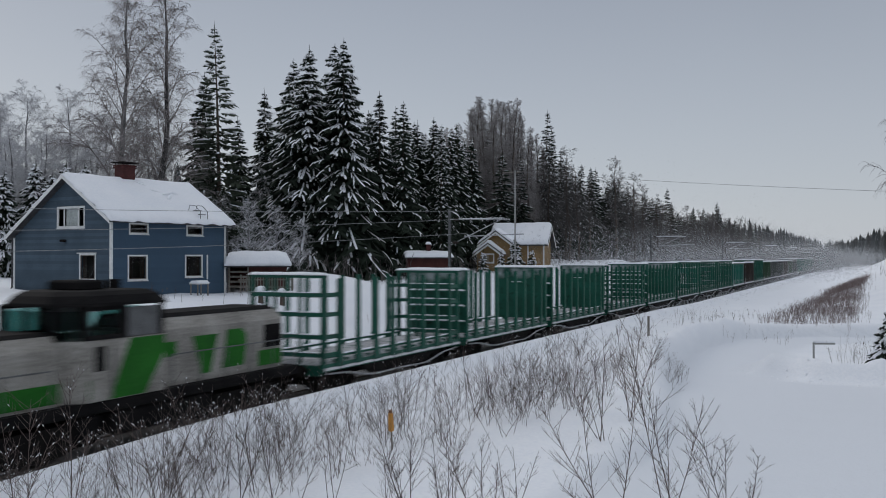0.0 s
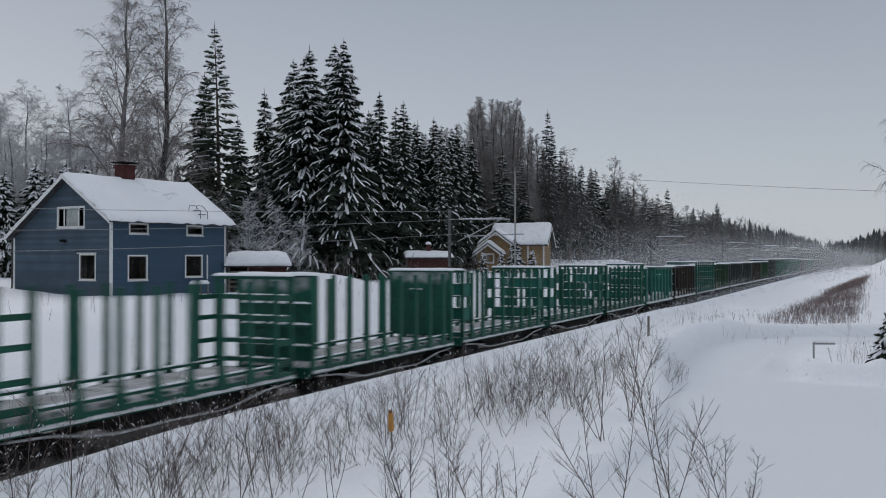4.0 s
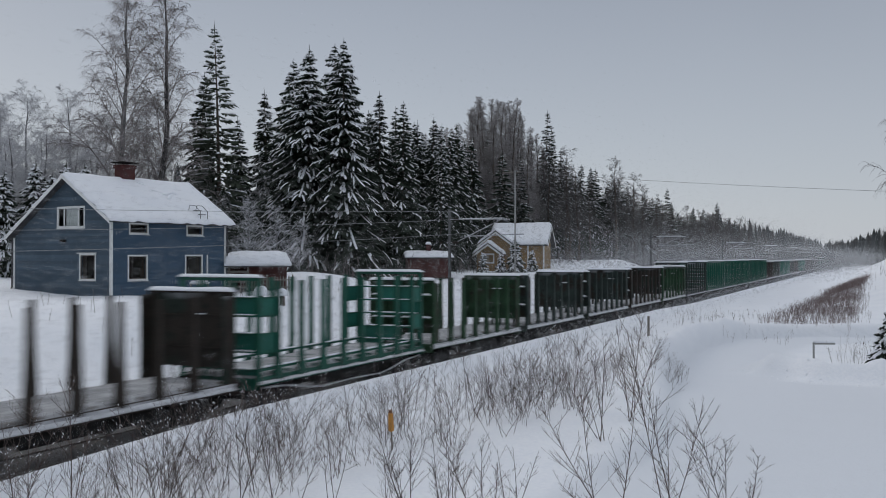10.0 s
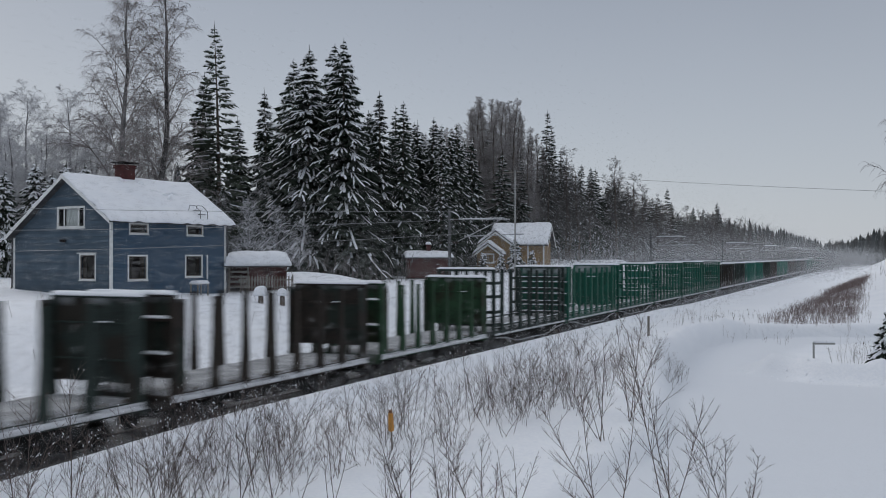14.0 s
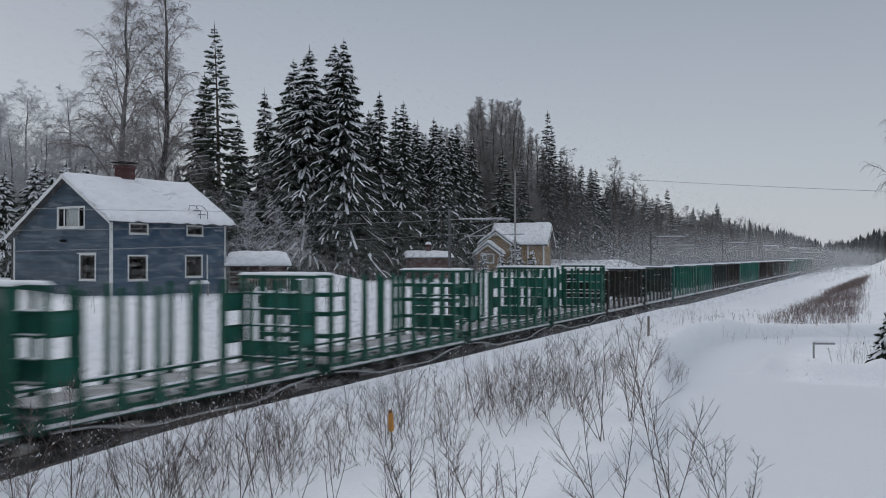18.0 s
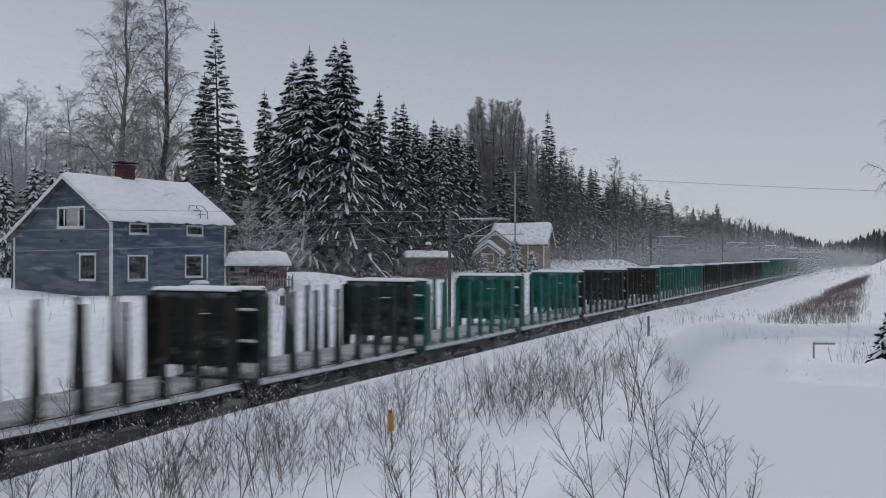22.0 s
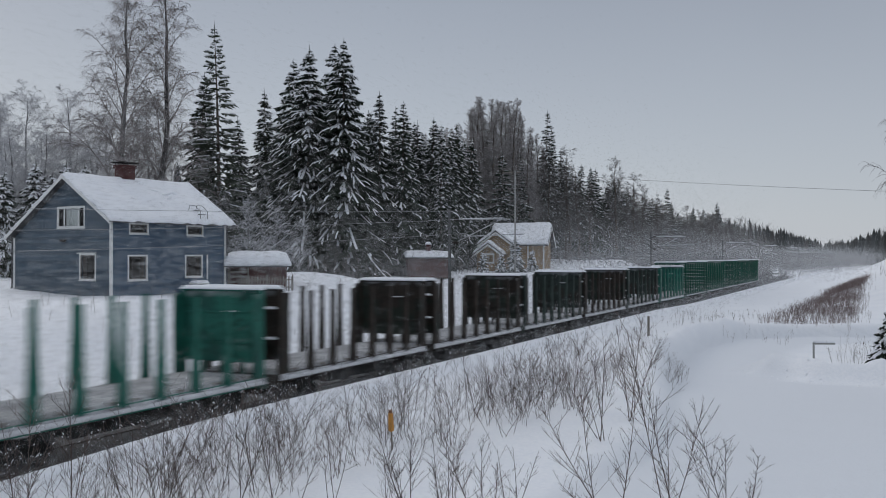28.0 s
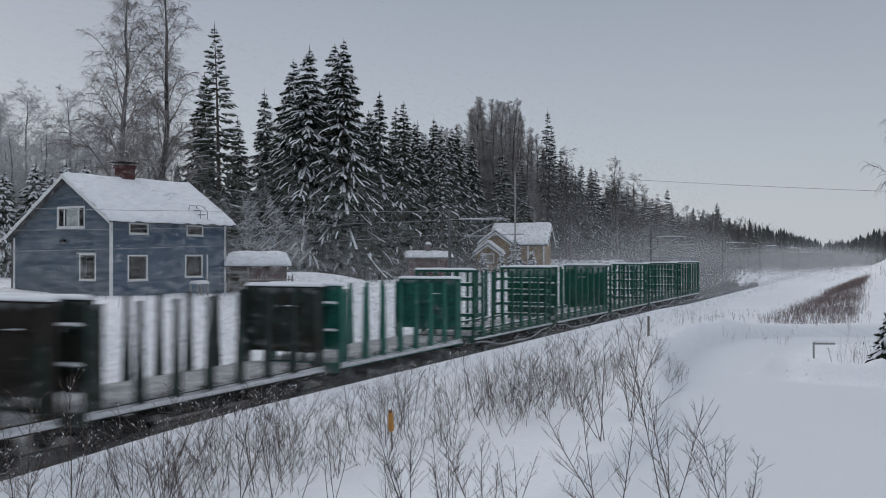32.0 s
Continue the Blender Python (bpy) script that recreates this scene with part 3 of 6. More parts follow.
    for cz in (8.08, 8.2):
        part("chimney_course", Build().box(3.19, RY - 0.41, cz, 4.21, RY + 0.46, cz + 0.09, 0.015), BRICK_RED, ch)
    part("chimney_hood", Build().box(3.10, RY - 0.5, 8.42, 4.30, RY + 0.55, 8.46, 0.01), IRON, ch)
    for cx, cy in ((3.3, RY - 0.3), (4.1, RY - 0.3), (3.3, RY + 0.35), (4.1, RY + 0.35)):
        part("hood_post", Build().box(cx - 0.015, cy - 0.015, 8.29, cx + 0.015, cy + 0.015, 8.42), IRON, ch)
    # roof ladder rails by the eave
    for x in (5.9, 6.45):
        pts = [(x, -0.45, zr(-0.45) + 0.2), (x, -0.42, zr(-0.4) + 0.75), (x - 0.1, -0.1, zr(0) + 0.85), (x - 0.15, 0.3, zr(0.3) + 0.7), (x - 0.15, 0.45, zr(0.45) + 0.2)]
        part("ladder_rail", Build().tube(pts, 0.02, 5), GALV, h)
    for y in (-0.3, 0.1):
        part("ladder_rung", Build().box(5.85, y - 0.02, zr(y) + 0.5, 6.45, y + 0.02, zr(y) + 0.54), GALV, h)
    part("drainpipe", Build().tube([(L + 0.08, -0.16, 0.4), (L + 0.08, -0.16, zr(0) - 0.25), (L + 0.1, -0.5, zr(-0.5))], 0.045, 6), ROOF_DARK, h)
    part("drainpipe", Build().tube([(-0.1, W + 0.12, zr(W) - 0.2), (-0.1, W + 0.14, 1.1), (-0.2, W + 0.3, 0.9), (-0.3, W + 0.5, 0.75)], 0.05, 6), ROOF_DARK, h)
    part("pipe_board", Build().box(6.72, -0.12, 1.55, 6.80, -0.05, 3.0, 0.01), WHITE_TRIM, h, "white upright board")
    part("wall_lamp", Build().box(-0.28, 3.78, 3.72, -0.05, 4.12, 3.86, 0.03), LOCO_DARK, h, "dark outdoor wall lamp")
    return h


blue_house()

# porch table by the wall
t = thing("garden_table", pose(-13.9, 53.2, 3.02 - 0.35, 0, 0, 57.2), "small pale table carrying a cap of snow", "table")
part("tabletop", Build().box(-0.45, -0.35, 0.66, 0.45, 0.35, 0.72, 0.01), WHITE_TRIM, t)
for x in (-0.38, 0.38):
    for y in (-0.28, 0.28):
        part("leg", Build().box(x - 0.03, y - 0.03, -0.2, x + 0.03, y + 0.03, 0.66), GREY_WOOD, t)
part("snow_cap", snow_sheet(lambda u, v: (u, v, 0.722), -0.46, 0.46, -0.36, 0.36, 10, 8, 0.16, 4, 0.15, 0.03), SNOW, t, "", True)


def woodshed():
    h = thing("shed", pose(-11.65, 58.5, 2.75, 0, 0, 12), "dark red shed with open front under a deep pillow of snow", "shed")
    part("wall", Build().box(-1.75, 1.3, 0.0, 1.75, 1.4, 1.55), RED_WALL, h)
    for x in (-1.78, 1.68):
        part("wall", Build().box(x, -1.0, 0.0, x + 0.1, 1.28, 1.55), RED_WALL, h)
    part("wall", Build().box(-0.55, -1.1, 0.0, 1.67, -1.0, 1.5), RED_WALL, h, "dark red boarded front")
    for i in range(9):
        x = -0.52 + i * 0.245
        part("batten", Build().box(x, -1.13, 0.0, x + 0.04, -1.102, 1.5), RED_WALL, h)
    for x in (-1.75, -0.62):
        part("post", Build().box(x, -1.12, 0.0, x + 0.1, -1.02, 1.55), GREY_WOOD, h)
    for z in (0.25, 0.55, 0.85, 1.15):
        part("slat", Build().box(-1.64, -1.08, z, -0.63, -1.04, z + 0.12), GREY_WOOD, h)
    part("roof", Build().prism(((-1.5, 1.5), (1.6, 1.75), (1.6, 1.84), (-1.5, 1.59)), -2.0, 2.0, "x"), ROOF_DARK, h)
    part("roof_snow", snow_sheet(lambda u, v: (u, v, 1.70 + 0.08 * v), -2.0, 2.02, -1.5, 1.6, 30, 20, 0.75, 31, 0.75, 0.1), SNOW, h, "deep rounded snow", True)


woodshed()
# picket fence and stacked wood beside the shed
f = thing("fence", pose(-12.3, 56.5, 2.65, 0, 0, 8), "weathered low slatted fence dusted with snow", "fence")
for i in range(19):
    x = i * 0.17
    part("slat", Build().box(x, -0.012, 0.15, x + 0.07, 0.012, 1.05 + 0.04 * math.sin(i * 2.3), 0.005), GREY_WOOD, f)
for z in (0.35, 0.8):
    part("rail", Build().box(-0.1, 0.014, z, 3.2, 0.06, z + 0.08), GREY_WOOD, f)
for x in (0.0, 1.55, 3.1):
    part("post", Build().box(x, 0.062, -0.3, x + 0.09, 0.15, 1.15), GREY_WOOD, f)


def snowy_stump(x, y, h, r, label):
    """A low cut trunk under a ball of snow."""
    g = thing("garden_stump", Matrix.Translation((x, y, gz(x, y))), label, "stump", "snow-capped garden stumps")
    part("trunk", Build().tube([(0, 0, -0.3), (0.02, 0, h * 0.5), (0, 0.02, h)], [0.17, 0.14, 0.13], 8), BARK, g)
    part("snow_cap", snow_sheet(lambda u, v: (u, v, h - 0.02), -r, r, -r, r, 12, 12, 1.7 * r, int(x * -7), r, 0.03), SNOW, g, "round cap of snow", True)


snowy_stump(-9.9, 50.6, 0.42, 0.34, "low garden stump under a round cap of snow")
snowy_stump(-8.9, 51.6, 0.55, 0.26, "slim garden stump under a cap of snow")


def sauna():
    h = thing("sauna_hut", pose(-1.35, 83.0, 3.0, 0, 0, 6), "low dark red hut with a snow-laden roof and chimney", "hut")
    part("wall", Build().box(-1.9, -1.3, 0, 1.9, -1.2, 1.75), RED_WALL, h)
    part("wall", Build().box(1.8, -1.19, 0, 1.9, 1.3, 1.75), RED_WALL, h)
    part("wall", Build().box(-1.9, -1.19, 0, -1.8, 1.3, 1.75), RED_WALL, h)
    for i in range(12):
        part("batten", Build().box(-1.85 + i * 0.32, -1.33, 0, -1.80 + i * 0.32, -1.302, 1.7), RED_WALL, h)
    part("corner_board", Build().box(1.80, -1.345, 0, 1.93, -1.305, 1.75), WHITE_TRIM, h)
    part("roof", Build().prism(((-1.7, 1.72), (0, 2.05), (1.7, 1.72), (1.7, 1.80), (0, 2.13), (-1.7, 1.80)), -2.15, 2.15, "x"), ROOF_DARK, h)
    part("roof_snow", snow_sheet(lambda u, v: (u, v, 2.135 - 0.194 * abs(v)), -2.15, 2.15, -1.7, 1.7, 26, 18, 0.30, 41, 0.35, 0.08), SNOW, h, "", True)
    c = part("chimney", Build().box(-0.15, -0.2, 2.0, 0.25, 0.2, 2.95, 0.01), BRICK_RED, h)
    part("snow_cap", snow_sheet(lambda u, v: (u, v, 2.952), -0.22, 0.32, -0.26, 0.26, 8, 8, 0.25, 44, 0.25, 0.02), SNOW, c, "", True)


sauna()


def gable_box(h, x0, x1, y0, y1, ze, zr, over, along, wall, holes=()):
    """Walls and a snowy gable roof. along: the ridge runs along x or y."""
    part("wall", Build().box(x0, y0, -0.5, x1, y0 + 0.12, ze), wall, h)
    part("wall", Build().box(x0, y1 - 0.12, -0.5, x1, y1, ze), wall, h)
    part("wall", Build().box(x0, y0 + 0.123, -0.5, x0 + 0.12, y1 - 0.123, ze), wall, h)
    part("wall", Build().box(x1 - 0.12, y0 + 0.123, -0.5, x1, y1 - 0.123, ze), wall, h)
    a0, a1, b0, b1 = (y0, y1, x0, x1) if along == "x" else (x0, x1, y0, y1)
    m = (a0 + a1) / 2
    k = (zr - ze) / (m - a0)
    for b in (b0, b1 - 0.1):
        part("gable", Build().prism(((a0, ze + 0.003), (a1, ze + 0.003), (m, zr - 0.02)), b, b + 0.1, along), wall, h)
    for s0, s1 in ((a0 - over, m), (m, a1 + over)):
        q0, q1 = zr - k * abs(s0 - m), zr - k * abs(s1 - m)
        part("roof", Build().prism(((s0, q0), (s1, q1), (s1, q1 + 0.12), (s0, q0 + 0.12)), b0 - over, b1 + over, along), ROOF_DARK, h)
        for b in (b0 - over - 0.04, b1 + over + 0.004):
            part("verge_board", Build().prism(((s0, q0 - 0.24), (s1, q1 - 0.24), (s1, q1 - 0.005), (s0, q0 - 0.005)), b, b + 0.036, along), WHITE_TRIM, h)
    fn = (lambda u, v: (u, v, zr + 0.123 - k * abs(v - m))) if along == "x" else (lambda u, v: (v, u, zr + 0.123 - k * abs(v - m)))
    part("roof_snow", snow_sheet(fn, b0 - over, b1 + over, a0 - over, a1 + over, 34, 26, 0.32, 51, 0.35, 0.08), SNOW, h, "", True)


def yellow_house():
    h = thing("house", pose(5.25, 104.0, 3.35, 0, 0, -14), "small ochre boarded house with white trim and snowy gables", "house")
    gable_box(h, 0.2, 5.9, 0.6, 6.6, 3.05, 4.95, 0.55, "x", YELLOW_WALL)
    gable_box(h, -0.6, 2.6, -1.6, 0.55, 3.05, 4.25, 0.45, "y", YELLOW_WALL)
    gable_box(h, -0.9, 1.7, -2.9, -1.65, 1.95, 2.9, 0.4, "y", YELLOW_WALL)
    for x, y in ((2.56, -1.66), (5.84, 0.53), (4.1, 0.53)):
        part("corner_board", Build().box(x, y, -0.3, x + 0.16, y + 0.14, 2.9), WHITE_TRIM, h)
    window(h, -0.25, 0.95, 0.9, 1.75, Matrix.Translation((0, -2.93, 0)), bars=(0.35,), curtain=False)


yellow_house()

# ---- the train ----
HALF = 1.55


def flake_cap(x0, x1, y0, y1, z, thick, seed, nx=10, ny=4, rim=0.08):
    return snow_sheet(lambda u, v: (u, v, z), x0, x1, y0, y1, nx, ny, thick, seed, rim, 0.02)


def wheelset(parent, x, name="wheelset", r=0.46):
    w = new(name)
    w.parent = parent
    w.location = (x, 0, 0)
    part("axle", Build().tube([(0, -0.95, r), (0, 0.95, r)], 0.075, 8), IRON, w)
    for y in (-0.83, 0.69):
        part("wheel", Build().lathe(0, y, y + 0.14, r, ((0, r * 0.55), (0.15, r * 0.97), (0.8, r), (1, r * 0.6)), 20), IRON, w)
    return w


def bogie(parent, x, wb=1.8):
    """A freight bogie: cast side frames with springs and axle boxes."""
    g = new("bogie")
    g.parent = parent
    g.location = (x, 0, 0)
    for y in (-1.06, 0.94):
        out = ((-wb / 2 - 0.3, 0.42), (-wb / 2 - 0.2, 0.62), (-0.5, 0.78), (0.5, 0.78), (wb / 2 + 0.2, 0.62), (wb / 2 + 0.3, 0.42), (wb / 2, 0.36), (0.45, 0.26), (-0.45, 0.26), (-wb / 2, 0.36))
        part("side_frame", Build().prism(out, y, y + 0.12), IRON, g)
        for q in (-wb / 2, wb / 2):
            yy = y - 0.06 if y < 0 else y + 0.02
            part("axle_box", Build().box(q - 0.15, yy, 0.32, q + 0.15, yy + 0.16, 0.60, 0.03), IRON, g)
    for y in (-1.0, 1.0):
        part("spring", Build().tube([(0, y, 0.3), (0, y, 0.36), (0, y, 0.40), (0, y, 0.46), (0, y, 0.5), (0, y, 0.56), (0, y, 0.62)], [0.16, 0.18, 0.15, 0.18, 0.15, 0.18, 0.16], 8), IRON, g)
    part("bolster", Build().box(-0.22, -1.15, 0.62, 0.22, 1.15, 0.82, 0.03), IRON, g)
    for q in (-wb / 2, wb / 2):
        ws = Build().tube([(q, -0.93, 0.46), (q, 0.93, 0.46)], 0.075, 8)
        for y in (-0.83, 0.69):
            ws.lathe(q, y, y + 0.14, 0.46, ((0, 0.25), (0.15, 0.45), (0.8, 0.46), (1, 0.28)), 20)
        part("wheelset", ws, IRON, g)
    return g


def couplings(parent, half, z=1.05, reach=0.5):
    for e in (-1, 1):
        for y in (-0.87, 0.87):
            b = Build().tube([(e * half, y, z), (e * (half + reach - 0.08), y, z)], 0.085, 8)
            b.tube([(e * (half + reach - 0.08), y, z), (e * (half + reach), y, z)], 0.21, 12)
            part("buffer", b, IRON, parent)
        part("coupler", Build().box(min(e * half, e * (half + reach)), -0.09, z - 0.12, max(e * half, e * (half + reach)), 0.09, z + 0.08, 0.02), IRON, parent)


def stake(parent, mat, x, y, top, foot):
    """An upright post, flaring into a gusset at its foot; shared shape."""
    key = (mat.name, round(top, 2), foot, y > 0)
    if key not in STAKES:
        if foot:
            b = Build().prism(((-0.075, 1.18), (0.075, 1.18), (0.06, top), (-0.06, top)), -0.07, 0.07)
            b.prism(((-0.26, 1.12), (0.26, 1.12), (0.10, 1.62), (-0.10, 1.62)), -0.025 if y > 0 else -0.085, 0.085 if y > 0 else 0.025)
        else:
            right = ((0.16, 1.18), (0.16, 1.5), (0.105, 2.3), (0.07, 3.0), (0.06, top))
            b = Build().prism(right + tuple((-a, z) for a, z in reversed(right)), -0.06, 0.06)
        STAKES[key] = b.mesh("stake", mat)
    o = new("stake", STAKES[key])
    o.parent = parent
    o.location = (x, y, 0)


STAKES = {}


def underframe(g, L, kind, mat):
    h = L / 2
    for y in (-HALF, HALF - 0.10):
        part("side_sill", Build().box(-h, y, 1.0, h, y + 0.10, 1.24, 0.012), mat, g)
        yo = y - 0.062 if y < 0 else y + 0.102
        part("sill_flange", Build().box(-h, yo, 1.0, h, yo + 0.06, 1.035), mat, g)
        part("sill_snow", flake_cap(-h, h, yo - 0.01, yo + 0.07, 1.036, 0.12 if kind == "C" else 0.08, 7 if y < 0 else 8, 60, 3, 0.03), SILL_SNOW, g, "strip of snow along the sill", True)
        zt = 1.225 if kind == "C" else 1.13
        yr = y - 0.012 if y < 0 else y + 0.102
        part("sill_rime", Build().box(-h + 0.02, yr, 1.036, h - 0.02, yr + 0.010, zt), RIME, g, "crust of rime on the sill")
    part("deck", Build().box(-h, -HALF + 0.11, 1.10, h, HALF - 0.11, 1.19), PLANK, g)
    part("deck_snow", flake_cap(-h + 0.05, h - 0.05, -HALF + 0.15, HALF - 0.15, 1.192, 0.15 if kind != "C" else 0.135, 11 if kind == "C" else 12, 50, 12, 0.3), DECK_SNOW, g, "thin snow, greyed by painted shade", True)
    n = 13 if kind == "C" else 15
    for i in range(n):
        x = -h + (i + 0.5) * L / n
        part("cross_bearer", Build().box(x - 0.06, -HALF + 0.16, 1.24, x + 0.06, HALF - 0.16, 1.30 if kind == "C" else 1.33, 0.01), PLANK if kind == "C" else mat, g)
    for y in (-0.35, 0.25):
        part("centre_sill", Build().prism(((-h, 0.78), (-h + 2.6, 0.78), (-h + 3.6, 0.52), (h - 3.6, 0.52), (h - 2.6, 0.78), (h, 0.78), (h, 1.09), (-h, 1.09)), y, y + 0.1), IRON, g)
    if kind != "C":
        for y in (-HALF + 0.06, HALF - 0.16):
            pts = [(-h + 2.3, 0.98), (-h + 3.4, 0.62), (-h + 4.6, 0.60), (h - 4.6, 0.60), (h - 3.4, 0.62), (h - 2.3, 0.98)]
            part("truss_beam", Build().prism(pts, y, y + 0.1), IRON, g, "dark fish-bellied truss beam")
            b = Build()
            yo = y - 0.03 if y < 0 else y + 0.13
            path = [(-h + 0.3, yo, 0.92), (-h + 1.6, yo, 0.84), (-h + 2.9, yo, 0.62), (-h + 3.6, yo, 0.55), (0, yo, 0.57), (h - 3.6, yo, 0.53), (h - 2.9, yo, 0.60), (h - 1.6, yo, 0.82), (h - 0.3, yo, 0.90)]
            b.tube(path, 0.034, 6)
            part("truss_rod", b, RIME, g, "snow-crusted rod", True)
    else:
        # added dark beams, standing for the shade and hiding lit ground behind
        for y in (-1.25, 1.15):
            part("side_beam", Build().prism(((-h + 2.5, 1.0), (-h + 3.1, 0.60), (h - 3.1, 0.60), (h - 2.5, 1.0)), y, y + 0.1), IRON, g, "dark beam added to stand for shade under the wagon")
        part("brake_cylinder", Build().tube([(-0.5, -0.75, 0.72), (0.35, -0.75, 0.72)], 0.17, 10), IRON, g)
        part("air_tank", Build().tube([(1.2, -0.8, 0.70), (2.2, -0.8, 0.70)], 0.2, 10), IRON, g)
    deep = 0.14 if kind == "C" else 0.06
    for e in (-1, 1):
        part("headstock", Build().box(min(e * h, e * (h + deep)), -HALF + 0.05, 0.86, max(e * h, e * (h + deep)), HALF - 0.05, 1.22, 0.01), mat, g)
        bogie(g, e * (h - 1.75))
    couplings(g, h + deep, 1.05, 0.38 if kind == "C" else 0.32)


def bulkhead_grid(g, x, mat, top, e, filled=(), panel=None):
    """An open lattice end with bays that wrap round onto the sides; plated ends have thinner bars."""
    b = new("bulkhead")
    b.parent = g
    b.location = (x, 0, 0)
    ys = (-HALF + 0.09, -0.52, 0.52, HALF - 0.09)
    for y in ys:
        w = 0.085 if abs(y) > 1.2 else 0.045
        part("upright", Build().box(-0.06, y - w, 1.2, 0.06, y + w, top - 0.1, 0.008), mat, b)
    zs, t = ((1.45, 2.0, 2.55, 3.1, 3.65), 0.03) if filled else ((1.55, 2.17, 2.93, 3.60), 0.075)
    for z in zs:
        part("crossbar", Build().box(-0.05 - 0.012, -HALF + 0.18, z - t, 0.05 + 0.012, HALF - 0.18, z + t, 0.008), mat, b)
        part("bar_snow", flake_cap(-0.055, 0.055, -HALF + 0.16, HALF - 0.16, z + t + 0.001, 0.04, 3, 3, 16, 0.03), SNOW, b, "", True)
    part("top_rail", Build().box(-0.08, -HALF, top - 0.1, 0.08, HALF, top, 0.012), mat, b)
    part("rail_snow", flake_cap(-0.11, 0.11, -HALF - 0.02, HALF + 0.02, top + 0.001, 0.10, 5, 4, 24, 0.06), SNOW, b, "", True)
    for i, j in filled:
        zz = (1.25, *zs, top - 0.1)
        part("panel", Build().box(-0.02, ys[i] + 0.05, zz[j] + 0.03, 0.02, ys[i + 1] - 0.05, zz[j + 1] - 0.03), panel or mat, b, "pale green plate")
    # bays along the side, between the end and the first stake
    x0, x1 = (0.07, 0.86) if e < 0 else (-0.86, -0.07)
    for y in (-HALF + 0.03, HALF - 0.10):
        for z in zs:
            part("side_bar", Build().box(x0, y, z - t, x1, y + 0.06, z + t), mat, b)
        if filled:
            for j in (1, 3):
                part("side_panel", Build().box(x0 + 0.02, y + 0.02, zs[j] + 0.03, x1 - 0.02, y + 0.045, zs[j + 1] - 0.03 if j + 1 < len(zs) else top - 0.4), panel or mat, b, "pale green plate")


def bulkhead_solid(g, x, mat, top, e, low, ribs):
    """A plated end: bare inside, ribbed outside with snow on the ribs, its sides turned inwards."""
    b = new("bulkhead")
    b.parent = g
    b.location = (x, 0, 0)
    plate = PLATES[mat.name]
    part("plate", Build().box(-0.03, -HALF + 0.06, low, 0.03, HALF - 0.06, top - 0.05, 0.01), plate, b)
    for y in (-HALF, HALF - 0.13):
        part("corner_post", Build().box(-0.09, y, 1.2, 0.09, y + 0.13, top - 0.05, 0.012), mat, b)
    out0, out1 = (-0.13, -0.033) if e < 0 else (0.033, 0.13)
    if ribs:
        in0, in1 = (0.032, 0.06) if e < 0 else (-0.06, -0.032)
        for y in (-0.78, 0.0, 0.78):
            part("upright", Build().box(min(out0, out1) + 0.03, y - 0.05, 1.2, max(out0, out1) - 0.03, y + 0.05, top - 0.06, 0.006), mat, b)
        for z in (2.25, 3.2):
            part("seam", Build().box(in0, -HALF + 0.15, z - 0.02, in1, HALF - 0.15, z + 0.02, 0.004), mat, b)
        part("seam_snow", flake_cap(min(in0, in1), max(in0, in1), -0.35 * e - 0.25, -0.35 * e + 0.3, 3.221, 0.03, 5, 3, 6, 0.02), SNOW, b, "", True)
        # wings: the ends turned inwards along the sides
        w0, w1 = (0.095, 0.46) if e < 0 else (-0.46, -0.095)
        for y in (-HALF + 0.01, HALF - 0.05):
            part("wing", Build().box(w0, y, 1.25, w1, y + 0.04, top - 0.12, 0.008), plate, b)
    else:
        part("seam_snow", flake_cap(-e * 0.032 - 0.025, -e * 0.032 + 0.025, -0.1, 0.55, 3.45, 0.03, 5, 3, 6, 0.02), SNOW, b, "", True)
    for z in ((2.27, 3.23) if ribs else (1.9, 2.6, 3.3)):
        part("rib", Build().box(out0, -HALF + 0.15, z - 0.04, out1, HALF - 0.15, z + 0.04, 0.006), mat, b)
        part("rib_snow", flake_cap(out0 - 0.02, out1 + 0.02, -HALF + 0.12, HALF - 0.12, z + 0.041, 0.07, int(z * 10), 3, 22, 0.05), SNOW, b, "", True)
    part("top_rail", Build().box(-0.09, -HALF, top - 0.05, 0.09, HALF, top, 0.01), mat, b)
    part("rail_snow", flake_cap(-0.13, 0.13, -HALF - 0.02, HALF + 0.02, top + 0.001, 0.12, 6 if e < 0 else 16, 4, 26, 0.08), SNOW, b, "uneven crest of snow", True)


PANES_A = ((0, 0), (0, 2), (0, 4), (1, 1), (2, 3), (2, 1), (2, 2))
PANES_B = ((0, 3), (0, 4), (2, 1), (2, 0), (1, 4), (1, 1))


